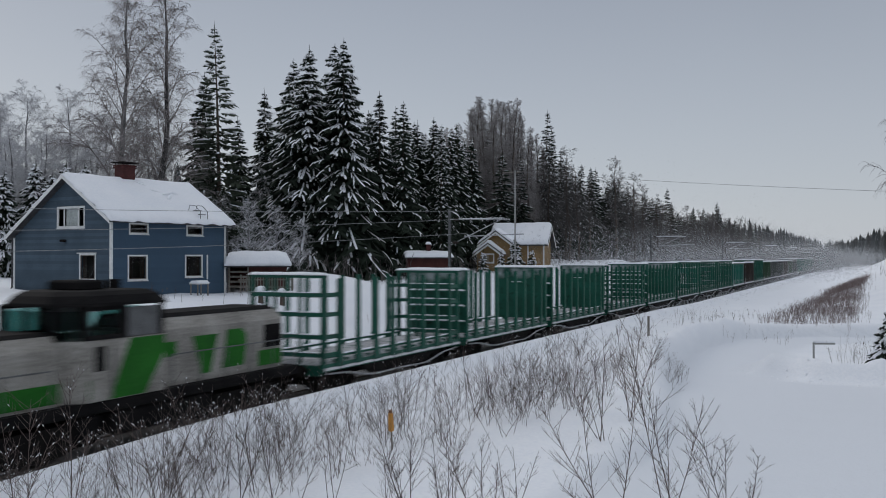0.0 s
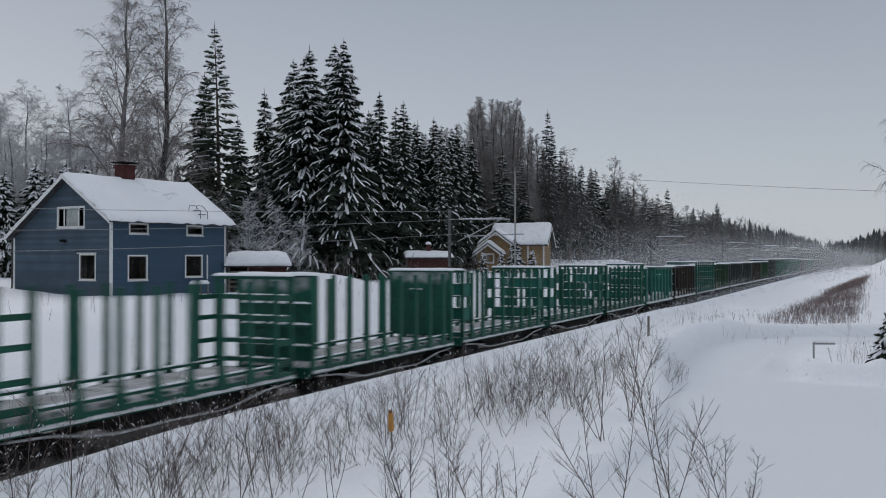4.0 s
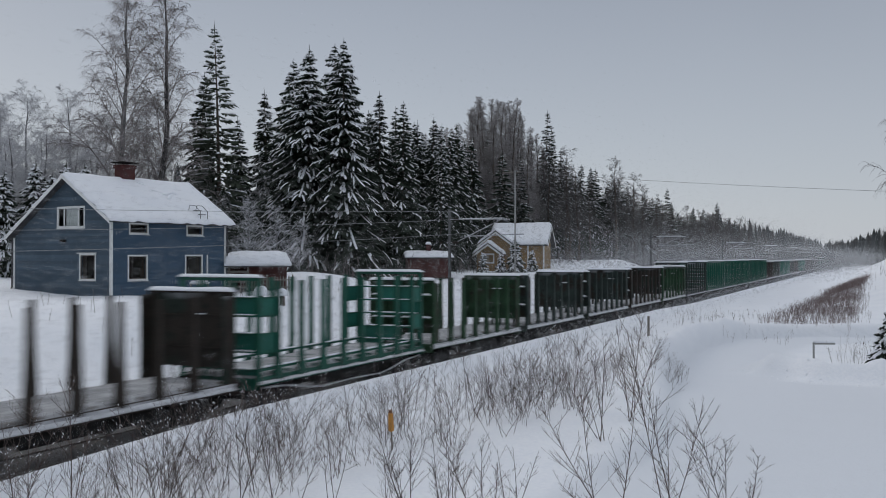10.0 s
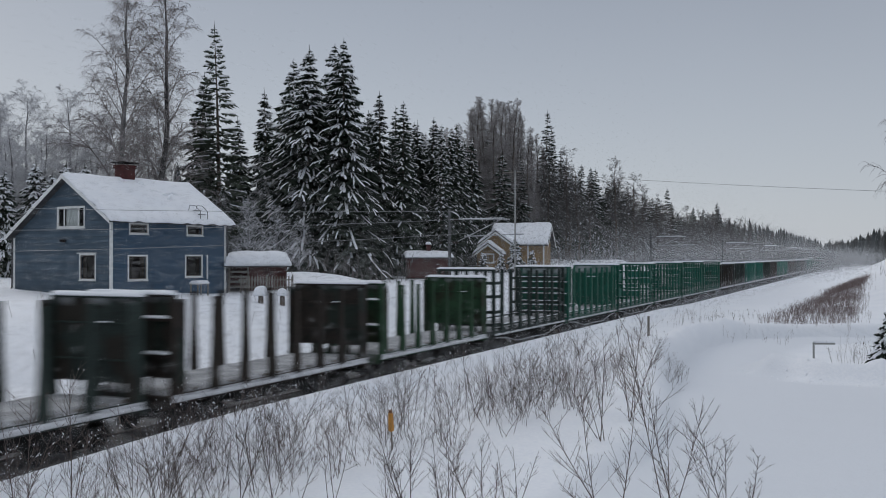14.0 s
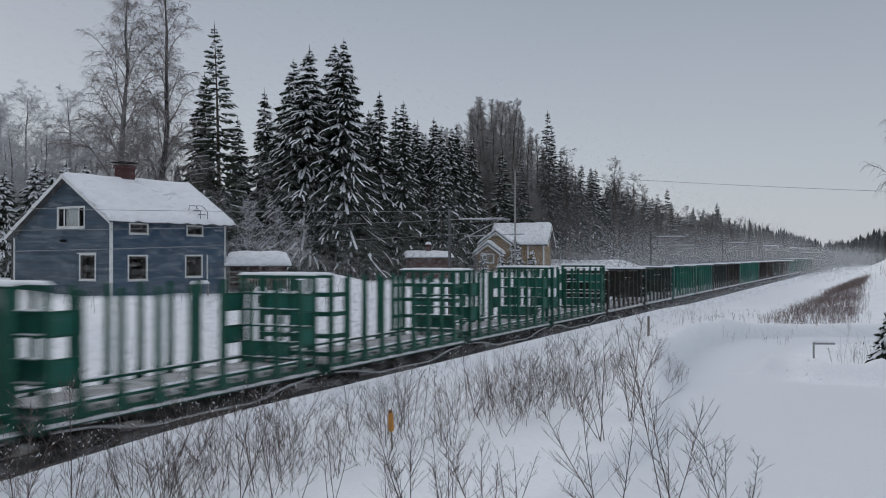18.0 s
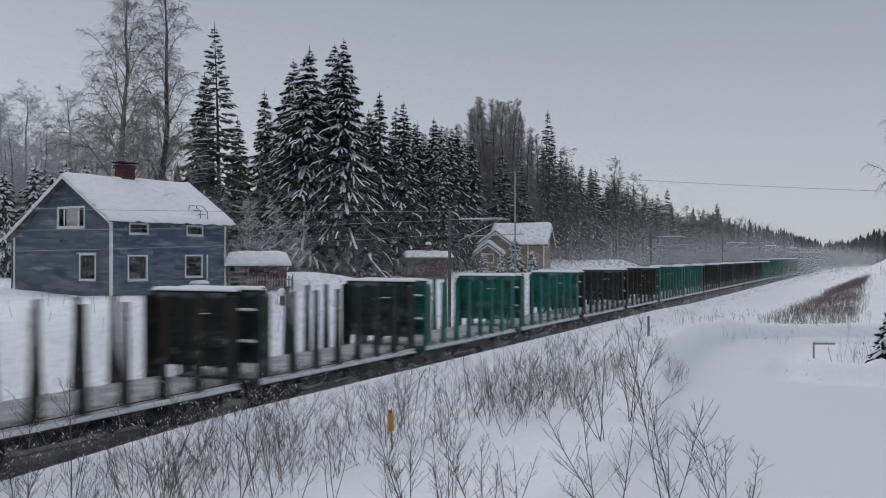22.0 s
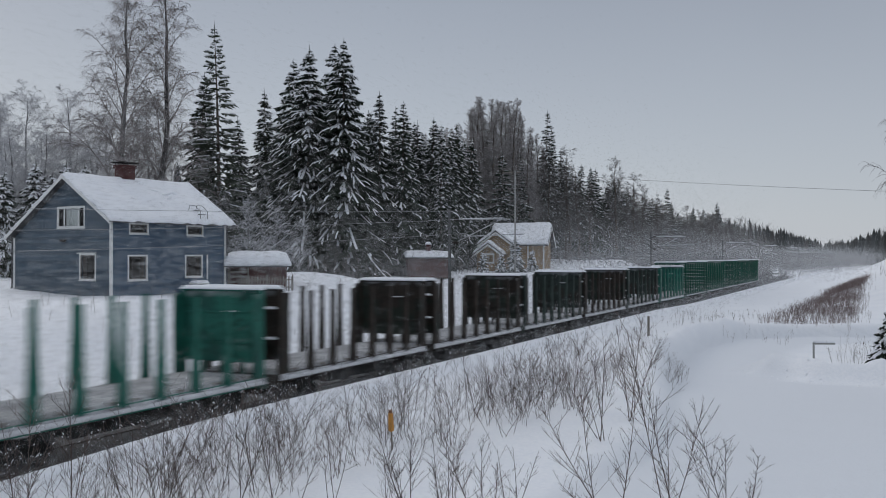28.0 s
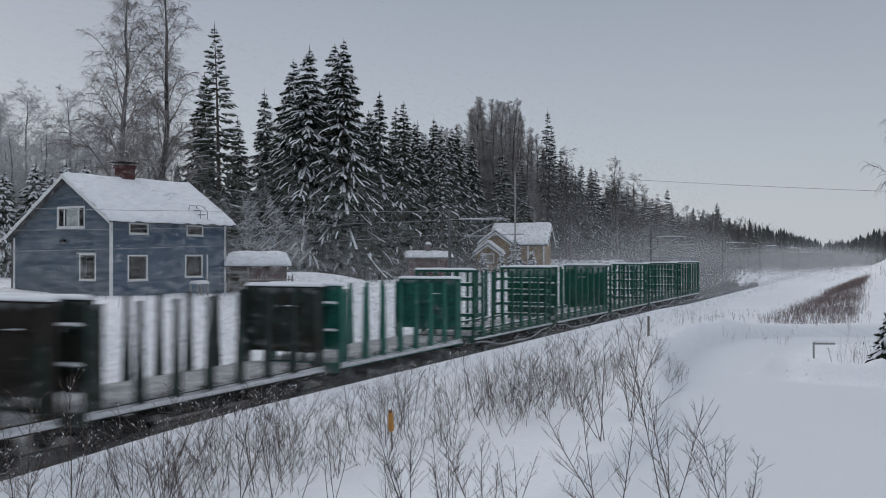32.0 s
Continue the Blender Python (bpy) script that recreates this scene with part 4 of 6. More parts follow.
def wagon(kind, mat, L, label, filled=()):
    g = thing("timber_wagon", Matrix.Identity(4), label, "railway wagon", "timber wagons of the train")
    h = L / 2
    underframe(g, L, kind, mat)
    if kind == "C":
        top = 3.90
        bulkhead_solid(g, -h + 0.1, mat, top, -1, 1.66, True)
        bulkhead_solid(g, h - 0.1, mat, top, 1, 1.66, True)
        for i in range(6):
            for y in (-HALF + 0.02, HALF - 0.02):
                stake(g, mat, 1.37 * (i - 2.5), y, top - 0.10, False)
    else:
        top = 4.28
        if kind == "A":
            bulkhead_grid(g, -h + 0.1, mat, top, -1, filled[0] if filled else (), GREEN_C)
            bulkhead_grid(g, h - 0.1, mat, top, 1, filled[1] if filled else (), GREEN_C)
        else:
            bulkhead_solid(g, -h + 0.1, mat, top, -1, 1.42, False)
            bulkhead_solid(g, h - 0.1, mat, top, 1, 1.42, False)
        for i in range(8):
            for y in (-HALF + 0.02, HALF - 0.02):
                stake(g, mat, (h - 1.02) / 3.5 * (i - 3.5), y, top - 0.12, True)
        for y in (-HALF + 0.13, HALF - 0.19):
            part("low_rail", Build().box(-h + 0.2, y, 1.42, h - 0.2, y + 0.06, 1.50, 0.006), mat, g)
            part("rail_snow", flake_cap(-h + 0.2, h - 0.2, y - 0.01, y + 0.07, 1.501, 0.05, 9, 40, 3, 0.03), SNOW, g, "", True)
    return g


LA, LC = 11.25, 10.42
PROTO = {
    "A": wagon("A", GREEN_A, LA, "green timber wagon with open lattice ends and stakes"),
    "P": wagon("A", GREEN_A, LA, "green timber wagon, lattice ends partly plated pale green", (PANES_A, PANES_B)),
    "K": wagon("A", DARK_C, LA, "sooty dark timber wagon with open lattice ends"),
    "B": wagon("B", GREEN_B, LA, "fresh green timber wagon with plain solid ends"),
    "g": wagon("C", GREEN_C, LC, "worn green stake wagon with ribbed solid ends, empty"),
    "d": wagon("C", BROWN_C, LC, "rusty dark brown stake wagon with ribbed ends, empty"),
    "o": wagon("C", OLIVE_C, LC, "dirty olive stake wagon with ribbed ends, empty"),
    "k": wagon("C", DARK_C, LC, "sooty dark green stake wagon with ribbed ends, empty"),
}
ORDER = "ABBABPPPgdPokkdoKBPAPPdkggkdggddkdkgABAAA"
# where each wagon's middle stands along the track at the start
MIDS = (32.49, 44.61, 56.81, 69.05, 81.36, 93.69, 105.97, 118.20, 130.00, 141.58, 153.55, 165.37, 176.94, 188.53, 200.01, 211.47, 223.32, 235.32, 247.37, 259.47, 271.51, 283.54, 295.09, 306.55, 317.97, 329.34, 340.70, 352.05, 363.45, 374.58, 385.79, 397.00, 408.13, 419.32, 430.60, 442.09, 454.40, 466.66, 478.83, 490.94, 503.02)
TRAIN = []
used = set()
for kind, mid in zip(ORDER, MIDS):
    if kind in used:
        w = copy_thing(PROTO[kind], Matrix.Identity(4))
    else:
        w, _ = PROTO[kind], used.add(kind)
    TRAIN.append((w, mid))


def locomotive():
    g = thing("diesel_locomotive", Matrix.Identity(4), "grey and bright green diesel locomotive with centre cab, roof sooty", "locomotive")
    HW = 1.2
    part("frame", Build().box(-6.5, -1.45, 1.12, 6.4, 1.45, 1.42, 0.03), LOCO_DARK, g)
    # long hood behind the cab
    hood = part("long_hood", Build().prism(((-HW, 1.424), (HW, 1.424), (HW, 2.95), (HW - 0.28, 3.25), (-HW + 0.28, 3.25), (-HW, 2.95)), 0.13, 5.85, "x"), LOCO_GREY, g, "pale grey dirty hood")
    part("hood_roof", Build().prism(((-HW + 0.3, 3.254), (HW - 0.3, 3.254), (HW - 0.5, 3.36), (-HW + 0.5, 3.36)), 0.15, 5.8, "x"), LOCO_DARK, hood)
    nose = part("short_hood", Build().prism(((-HW, 1.424), (HW, 1.424), (HW, 2.75), (HW - 0.28, 3.05), (-HW + 0.28, 3.05), (-HW, 2.75)), -6.2, -3.13, "x"), LOCO_GREY, g, "pale grey dirty hood")
    part("hood_roof", Build().prism(((-HW + 0.3, 3.054), (HW - 0.3, 3.054), (HW - 0.5, 3.14), (-HW + 0.5, 3.14)), -6.1, -3.15, "x"), LOCO_DARK, nose)
    for s in (-1, 1):
        y0, y1 = (s * HW - 0.012, s * HW - 0.002) if s < 0 else (s * HW + 0.002, s * HW + 0.012)
        for i in range(7):
            x = 0.55 + i * 0.76
            part("hood_door", Build().box(x, y0, 1.50, x + 0.70, y1, 2.88, 0.004), LOCO_GREY, hood)
        yy0, yy1 = (s * HW - 0.030, s * HW - 0.014) if s < 0 else (s * HW + 0.014, s * HW + 0.030)
        part("grille", Build().box(4.85, yy0, 2.1, 5.75, yy1, 2.8), LOCO_DARK, hood, "dark radiator grille")
        for i in range(9):
            z = 2.13 + i * 0.074
            part("louvre", Build().box(4.88, (yy0 - 0.015) if s < 0 else yy1, z, 5.72, yy0 if s < 0 else yy1 + 0.015, z + 0.03), LOCO_DARK, hood)
        part("green_panel", Build().box(4.55, yy0, 1.55, 5.75, yy1, 2.02), LOCO_GREEN, hood, "bright green panel")
        # livery shapes on the hood
        part("livery_shape", Build().prism(((1.50, 2.70), (2.62, 2.70), (2.28, 1.62), (1.92, 1.62)), yy0, yy1), LOCO_GREEN, hood, "bright green wedge shape")
        part("livery_shape", Build().prism(((2.82, 1.68), (3.05, 2.78), (3.72, 2.78), (3.93, 2.62), (3.95, 2.30), (3.82, 1.68)), yy0, yy1), LOCO_GREEN, hood, "bright green block shape")
        part("livery_band", Build().prism(((0.14, 2.62), (0.85, 2.62), (0.85, 2.25), (0.14, 2.18)), yy0, yy1), LOCO_GREEN, hood, "bright green band")
        part("lower_stripe", Build().box(-6.15, yy0, 1.50, -3.15, yy1, 1.96), LOCO_GREEN, nose, "bright green stripe")
        for i in range(3):
            part("hood_door", Build().box(-6.1 + i * 0.86, y0, 1.85, -5.3 + i * 0.86, y1, 2.7, 0.004), LOCO_GREY, nose)
        for xa, xb, n in ((-6.3, -3.5, 3), (0.5, 6.2, 6)):
            part("handrail", Build().tube([(xa, s * 1.40, 2.3), (xb, s * 1.40, 2.3)], 0.02, 5), GALV, g)
            for x in np.linspace(xa, xb, n):
                part("stanchion", Build().tube([(x, s * 1.40, 1.42), (x, s * 1.40, 2.28)], 0.018, 5), GALV, g)
    # cab, its corners cut off at the front
    plan = ((-3.10, -0.95), (-2.55, -1.48), (0.10, -1.48), (0.10, 1.48), (-2.55, 1.48), (-3.10, 0.95))
    c = part("cab", Build().prism(plan, 1.424, 2.90, "z"), LOCO_GREY, g, "grey cab with slanting green band")
    for s in (-1, 1):
        y0, y1 = (-1.496, -1.484) if s < 0 else (1.484, 1.496)
        part("green_band", Build().prism(((-1.15, 2.88), (0.09, 2.88), (0.09, 2.45), (-0.62, 1.44), (-1.82, 1.44)), y0, y1), LOCO_GREEN, c, "broad slanting green band")
        part("cab_door", Build().box(-2.45, y0, 1.46, -1.85, y1, 2.88, 0.004), LOCO_GREY, c)
        part("door_window", Build().box(-2.32, y0 - 0.004 if s < 0 else y1, 2.15, -1.98, y0 if s < 0 else y1 + 0.004, 2.75), LOCO_DARK, c)
        part("lower_stripe", Build().box(-2.50, y0, 1.50, -2.47, y1, 1.96), LOCO_GREEN, c)
        part("handrail", Build().tube([(-1.78, s * 1.53, 1.5), (-1.78, s * 1.53, 2.7)], 0.018, 5), GALV, c)
    for x0, x1, y0, y1 in ((-3.08, -2.98, -0.95, -0.85), (-3.08, -2.98, 0.85, 0.95), (-2.60, -2.45, -1.46, -1.34), (-2.60, -2.45, 1.34, 1.46), (-0.03, 0.09, -1.46, -1.34), (-0.03, 0.09, 1.34, 1.46), (-1.45, -1.2, -1.46, -1.36), (-1.45, -1.2, 1.36, 1.46), (-3.08, -3.0, -0.05, 0.05)):
        part("pillar", Build().box(x0, y0, 2.904, x1, y1, 3.72), LOCO_DARK, c)
    for s in (-1, 1):
        y = s * 1.42
        part("side_window", Build().box(-2.44, y - 0.012, 3.02, -1.47, y + 0.012, 3.60), CAB_GLASS, c, "tinted side window")
        part("side_window", Build().box(-1.18, y - 0.012, 2.92, -0.05, y + 0.012, 3.66), GALV, c, "dusty grey side window")
        q = [(-3.0, s * 0.96), (-2.58, s * 1.38)]
        part("corner_window", Build().faces([(x + d, yy + d * s, z) for d in (0, 0.02) for z in (2.98, 3.62) for x, yy in q], [(0, 1, 3, 2), (4, 6, 7, 5), (0, 4, 5, 1), (2, 3, 7, 6), (0, 2, 6, 4), (1, 5, 7, 3)]), CAB_GLASS, c, "tinted corner window")
        part("window_rail", Build().box(-2.44, y - 0.02, 2.905, -1.47, y + 0.02, 3.015), LOCO_DARK, c)
        part("window_head", Build().box(-2.44, y - 0.02, 3.605, -1.47, y + 0.02, 3.72), LOCO_DARK, c)
    for x in (-3.04, 0.05):
        for ya, yb in ((-0.84, -0.06), (0.06, 0.84)):
            part("windscreen", Build().box(x - 0.012, ya, 3.0, x + 0.012, yb, 3.62), CAB_GLASS, c, "tinted windscreen")
    roof_plan = lambda k: [(-3.14 + 0.62 * k, -0.80 + 0.35 * k), (-2.5 + 0.4 * k, -1.52 + 0.62 * k), (0.16 - 0.2 * k, -1.52 + 0.62 * k), (0.16 - 0.2 * k, 1.42 - 0.55 * k), (-2.45 + 0.4 * k, 1.42 - 0.55 * k), (-3.14 + 0.62 * k, 0.62 - 0.25 * k)]
    v, f = [], []
    for k, z in ((0.0, 3.72), (0.05, 3.80), (0.35, 3.97), (0.72, 4.07), (1.0, 4.09)):
        v += [(x, y, z) for x, y in roof_plan(k)]
    for i in range(4):
        f += [(i * 6 + j, i * 6 + (j + 1) % 6, i * 6 + 6 + (j + 1) % 6, i * 6 + 6 + j) for j in range(6)]
    f += [tuple(range(5, -1, -1)), tuple(range(24, 30))]
    part("cab_roof", Build().faces(v, f), LOCO_DARK, c, "sooty domed roof")
    part("control_desk", Build().box(-2.9, -0.8, 2.905, -2.5, 0.8, 3.08, 0.03), LOCO_DARK, c)
    part("exhaust_box", Build().box(-2.0, -0.5, 4.06, -0.95, 0.5, 4.33, 0.05), LOCO_DARK, g)
    part("exhaust_box", Build().tube([(-0.10, 0.1, 3.95), (-0.10, 0.1, 4.32)], 0.19, 10), LOCO_DARK, g)
    for x in (-6.21, 5.86):
        for y in (-0.8, 0.8):
            part("headlight", Build().tube([(x - 0.05, y, 1.9), (x + 0.05, y, 1.9)], 0.11, 10), GALV, g)
    # added dark block that stands for the shade under the locomotive
    part("under_frame", Build().box(-6.2, -0.75, 0.42, 6.1, 0.75, 1.115, 0.05), LOCO_DARK, g)
    # added dark boxes that fill the same gap between the bogies
    for x in (-2.35, 1.75):
        part("battery_box", Build().box(x - 0.4, -1.40, 0.40, x + 0.35, 1.40, 1.10, 0.05), LOCO_DARK, g)
    part("fuel_tank", Build().box(-1.6, -1.35, 0.48, 1.5, 1.35, 1.10, 0.08), LOCO_DARK, g)
    for x in (-4.3, 4.1):
        q = bogie(g, x, 2.15)
        # added solid plates, closing off the lit snow behind the bogie
        for y in (-1.2, 1.12):
            part("brake_rigging", Build().prism(((-1.75, 0.35), (-1.6, 0.95), (1.6, 0.95), (1.75, 0.35), (1.2, 0.22), (-1.2, 0.22)), y, y + 0.08), IRON, q)
    couplings(g, 6.45, 1.06)
    for x in (-6.0, 5.9):
        for y in (-1.42, 1.3):
            part("step", Build().box(x - 0.25, y, 0.55, x + 0.25, y + 0.12, 0.60), IRON, g)
            part("step", Build().box(x - 0.25, y, 0.90, x + 0.25, y + 0.12, 0.95), IRON, g)
    part("front_plow", Build().prism(((-6.9, 0.2), (-6.55, 0.2), (-6.55, 0.75), (-6.75, 0.75)), -1.3, 1.3), ORANGE, g)
    return g


TRAIN.insert(0, (locomotive(), 19.08))

# ---- trees ----
def quads_mesh(name, groups):
    """groups: lists of (vertices, faces, material); one mesh with several materials."""
    V, F, M, mats = [], [], [], []
    for k, (b, mat) in enumerate(groups):
        o = len(V)
        V += b.v
        F += [tuple(i + o for i in f) for f in b.f]
        M += [k] * len(b.f)
        mats.append(mat)
    me = bpy.data.meshes.new(name)
    me.from_pydata(V, [], F)
    for m in mats:
        me.materials.append(m)
    me.polygons.foreach_set("material_index", M)
    me.update()
    return me


def blob(b, c, ax, w, h, r):
    """A small lump: an eight-faced body about c, long along ax."""
    side = ax.cross(Vector((0, 0, 1)))
    side = side.normalized() * w if side.length > 1e-4 else Vector((w, 0, 0))
    up = Vector((0, 0, h))
    o = len(b.v)
    b.v += [tuple(c - ax), tuple(c + side * r.uniform(0.7, 1.2)), tuple(c + ax), tuple(c - side * r.uniform(0.7, 1.2)), tuple(c + up), tuple(c - up * 0.35)]
    b.f += [(o, o + 1, o + 4), (o + 1, o + 2, o + 4), (o + 2, o + 3, o + 4), (o + 3, o, o + 4), (o + 1, o, o + 5), (o + 2, o + 1, o + 5), (o + 3, o + 2, o + 5), (o, o + 3, o + 5)]


def ridge(b, pts, side, w, h):
    """A rounded ridge of snow along a bough."""
    o, n = len(b.v), len(pts)
    for i, p in enumerate(pts):
        k = 0.55 + 0.45 * math.sin(math.pi * min(1.0, (i + 0.6) / n))
        b.v += [tuple(p - side * w * k), tuple(p + Vector((0, 0, h * k))), tuple(p + side * w * k)]
    for i in range(n - 1):
        q = o + 3 * i
        b.f += [(q, q + 3, q + 4, q + 1), (q + 1, q + 4, q + 5, q + 2)]
    q = o + 3 * (n - 1)
    b.f += [(o, o + 1, o + 2), (q, q + 2, q + 1)]


def spruce_parts(seed, h, R, whorl, boughs, segs, snow, bare=0.06, droop=0.62, pine=False, power=0.85):
    r = random.Random(seed)
    trunk, crown, cap = Build(), Build(), Build()
    n = 8
    lean = [r.uniform(-0.02, 0.02) * h for _ in range(2)]
    axis_at = lambda z: Vector((lean[0] * (z / h) ** 2, lean[1] * (z / h) ** 2, z))
    trunk.tube([axis_at(h * i / n) - Vector((0, 0, 0.5 if i == 0 else 0)) for i in range(n + 1)], [0.011 * h * (1 - i / n) + 0.015 for i in range(n + 1)], 7)
    z = h * bare
    while z < h - 0.15:
        t = z / h
        rad = R * (1 - t) ** power * (0.55 + 0.45 * min(1, (t - bare + 0.02) / 0.10)) + 0.10
        sn = snow * min(1.0, 0.12 + 1.75 * t) if h > 10 else snow
        k = max(4, int(boughs * (0.6 + 0.4 * (1 - t))))
        a0 = r.uniform(0, 6.28)
        for i in range(k):
            az = a0 + 6.283 * i / k + r.uniform(-0.25, 0.25)
            ln = rad * r.uniform(0.62, 1.12)
            if r.random() < 0.06:
                continue
            zb = z + r.uniform(-0.5, 0.5) * whorl
            d = Vector((math.cos(az), math.sin(az), 0))
            sd = Vector((-math.sin(az), math.cos(az), 0))
            base = axis_at(max(0, zb))
            dr = droop * (0.35 + 0.9 * (1 - t)) * r.uniform(0.75, 1.25)
            rise = 0.30 * (t ** 2) + 0.25 * dr
            pts = []
            for j in range(segs + 1):
                q = j / segs
                pts.append(base + d * ln * q + Vector((0, 0, ln * (rise * q - dr * q ** 1.7 + 0.16 * dr * max(0, q - 0.75) * 4))))
            for j in range(1, segs + 1):
                c, pv = pts[j], pts[j - 1]
                q = j / segs
                sp = (ln + 0.35) * (0.22 + 0.15 * (1 - abs(q - 0.55) * 1.6)) * r.uniform(0.7, 1.25)
                fw = ln / segs
                sp *= 0.75 if pine else 1.0
                if pine and q < 0.4:
                    continue
                for s in (-1, 1):
                    tip = c + d * fw * r.uniform(0.2, 0.9) + sd * s * sp + Vector((0, 0, -sp * r.uniform(0.15, 0.75)))
                    mid = c + sd * s * sp * 0.65 + Vector((0, 0, -sp * r.uniform(0.25, 0.6)))
                    o = len(crown.v)
                    crown.v += [tuple(pv), tuple(c), tuple(tip), tuple(mid - d * fw * 0.35)]
                    crown.f += [(o, o + 1, o + 2), (o, o + 2, o + 3)]
                    if segs > 3 and not pine and q > 0.45 and r.random() < sn * 0.46:
                        lift = Vector((0, 0, 0.035))
                        start = pv.lerp(c, r.uniform(0.2, 0.9)) + sd * s * sp * 0.2 + lift
                        end = start + (d * 0.75 + sd * s * r.uniform(0.15, 0.7)) * sp * 0.75 - Vector((0, 0, sp * r.uniform(0.35, 0.75)))
                        ridge(cap, [start, start.lerp(end, 0.4) + Vector((0, 0, 0.09 * sp)), start.lerp(end, 0.75) + Vector((0, 0, 0.08 * sp)), end], sd, min(0.10, 0.035 + 0.13 * sp) * r.uniform(0.6, 1.2), 0.06)
                hang = r.uniform(0.10, 0.34) * (0.35 + 0.2 * ln)
                if not pine:
                    o = len(crown.v)
                    crown.v += [tuple(pv), tuple(c), tuple(c + d * 0.1 * fw + sd * r.uniform(-0.1, 0.1) - Vector((0, 0, hang * 1.3))), tuple((pv + c) / 2 + sd * r.uniform(-0.1, 0.1) - Vector((0, 0, hang)))]
                    crown.f += [(o, o + 1, o + 2), (o, o + 2, o + 3)]
                if segs <= 3 and r.random() < snow:
                    w = min(0.16, 0.04 + sp * r.uniform(0.16, 0.36))
                    blob(cap, (pv + c) / 2 + d * fw * r.uniform(0.1, 0.5) + sd * r.uniform(-0.3, 0.3) * sp + Vector((0, 0, 0.04)), (c - pv).normalized() * min(0.42, (c - pv).length * r.uniform(0.45, 0.95)), w, 0.05 + 0.25 * w, r)
                if segs <= 3 and r.random() < snow * 0.45:
                    s = r.choice((-1, 1))
                    blob(cap, c + sd * s * sp * 0.55 + Vector((0, 0, -sp * 0.22)), sd * s * sp * 0.32 + d * fw * 0.15 - Vector((0, 0, sp * 0.16)), min(0.12, sp * 0.16), 0.05, r)
            if segs > 3 and r.random() < sn * 0.9:
                a = 2 if r.random() < 0.45 else 3
                ridge(cap, [q + Vector((0, 0, 0.04)) for q in pts[a:]] + [pts[-1] + d * 0.12 * ln / segs - Vector((0, 0, 0.05))], sd, min(0.125, 0.035 + 0.035 * ln) * r.uniform(0.7, 1.2), 0.07)
        z += whorl * r.uniform(0.8, 1.2) * (0.65 + 0.35 * (1 - t))
    crown.tube([axis_at(h * 0.97), axis_at(h) + Vector((0, 0, 0.35))], [0.05, 0.012], 4)
    return trunk, crown, cap


def limb(b, r, p, d, ln, rad, depth, spread, sag, kids, segs=4, up=0.0, twigs=None, least=0.013, hang=2.6):
    """A branch that forks. Fine ends go to the twigs mesh."""
    pts, dirs = [p.copy()], []
    for i in range(segs):
        d = (d + Vector((r.uniform(-1, 1), r.uniform(-1, 1), r.uniform(-1, 1))) * 0.11 + Vector((0, 0, up - sag * (i + 1) / segs))).normalized()
        p = p + d * ln / segs
        pts.append(p.copy())
        dirs.append(d.copy())
    fine = depth == 0
    tgt = twigs if (fine and twigs is not None) else b
    tgt.tube(pts, [rad * (1 - 0.75 * i / segs) for i in range(segs + 1)], 3 if depth <= 1 else 6, caps=False)
    if fine:
        return
    for k in range(kids[0]):
        q = r.uniform(0.22, 1.0) if k else 1.0
        i = min(segs - 1, int(q * segs))
        f = q * segs - i
        at = pts[i].lerp(pts[i + 1], min(1, f))
        sd = Vector((r.uniform(-1, 1), r.uniform(-1, 1), r.uniform(-0.5, 0.7))).normalized()
        nd = (dirs[i] * (1 - spread) + sd * spread).normalized()
        limb(b, r, at, nd, ln * r.uniform(0.32, 0.55) * (1.15 - 0.45 * q) * (1.45 if depth == 1 else 1.0), max(rad * 0.42, least), depth - 1, spread, sag * (hang if depth == 1 else 1.3), kids[1:] or kids, max(2, segs - 1), up * 0.5, twigs, least, hang)


def birch_parts(seed, h, nl, kids, crown_from=0.2, reach=0.30, sag=0.16, least=0.013, hang=2.6, steep=0.65):
    r = random.Random(seed)
    wood, twigs = Build(), Build()
    n = 10
    pts, x, y = [], 0.0, 0.0
    for i in range(n + 1):
        pts.append(Vector((x, y, h * i / n - (0.5 if i == 0 else 0))))
        x += r.uniform(-0.012, 0.012) * h
        y += r.uniform(-0.012, 0.012) * h
    rad = lambda q: 0.0125 * h * (1 - q) ** 0.8 + 0.012
    wood.tube(pts, [rad(i / n) for i in range(n + 1)], 8)
    for k in range(nl):
        q = crown_from + (0.985 - crown_from) * (k + r.uniform(0, 0.9)) / nl
        i = min(n - 1, int(q * n))
        at = pts[i].lerp(pts[i + 1], q * n - i)
        az = k * 2.4 + r.uniform(-0.5, 0.5)
        el = steep + 0.4 * q
        d = Vector((math.cos(az) * math.cos(el), math.sin(az) * math.cos(el), math.sin(el)))
        ln = reach * h * (1.12 - q) ** 0.72 * r.uniform(0.75, 1.2) + 0.3
        limb(twigs, r, at, d, ln, rad(q) * 0.33, 2, 0.55, sag, kids, 5, 0.03, twigs, least, hang)
    return wood, twigs


def make_tree(name, meshes, x, y, label, category="tree", group="", turn=0.0, size=1.0, zoff=0.0, tall=1.0):
    g = thing(name, Matrix.Translation((x, y, gz(x, y) + zoff)) @ pose(0, 0, 0, 0, 0, turn) @ Matrix.Diagonal((size, size, size * tall, 1)), label, category, group)
    for nm, me, lab in meshes:
        o = part(nm, me, None, g, lab)
        if nm in ("rime", "snow_load", "twig_crown", "twigs"):
            o["kind"] = "stuff"
    return g


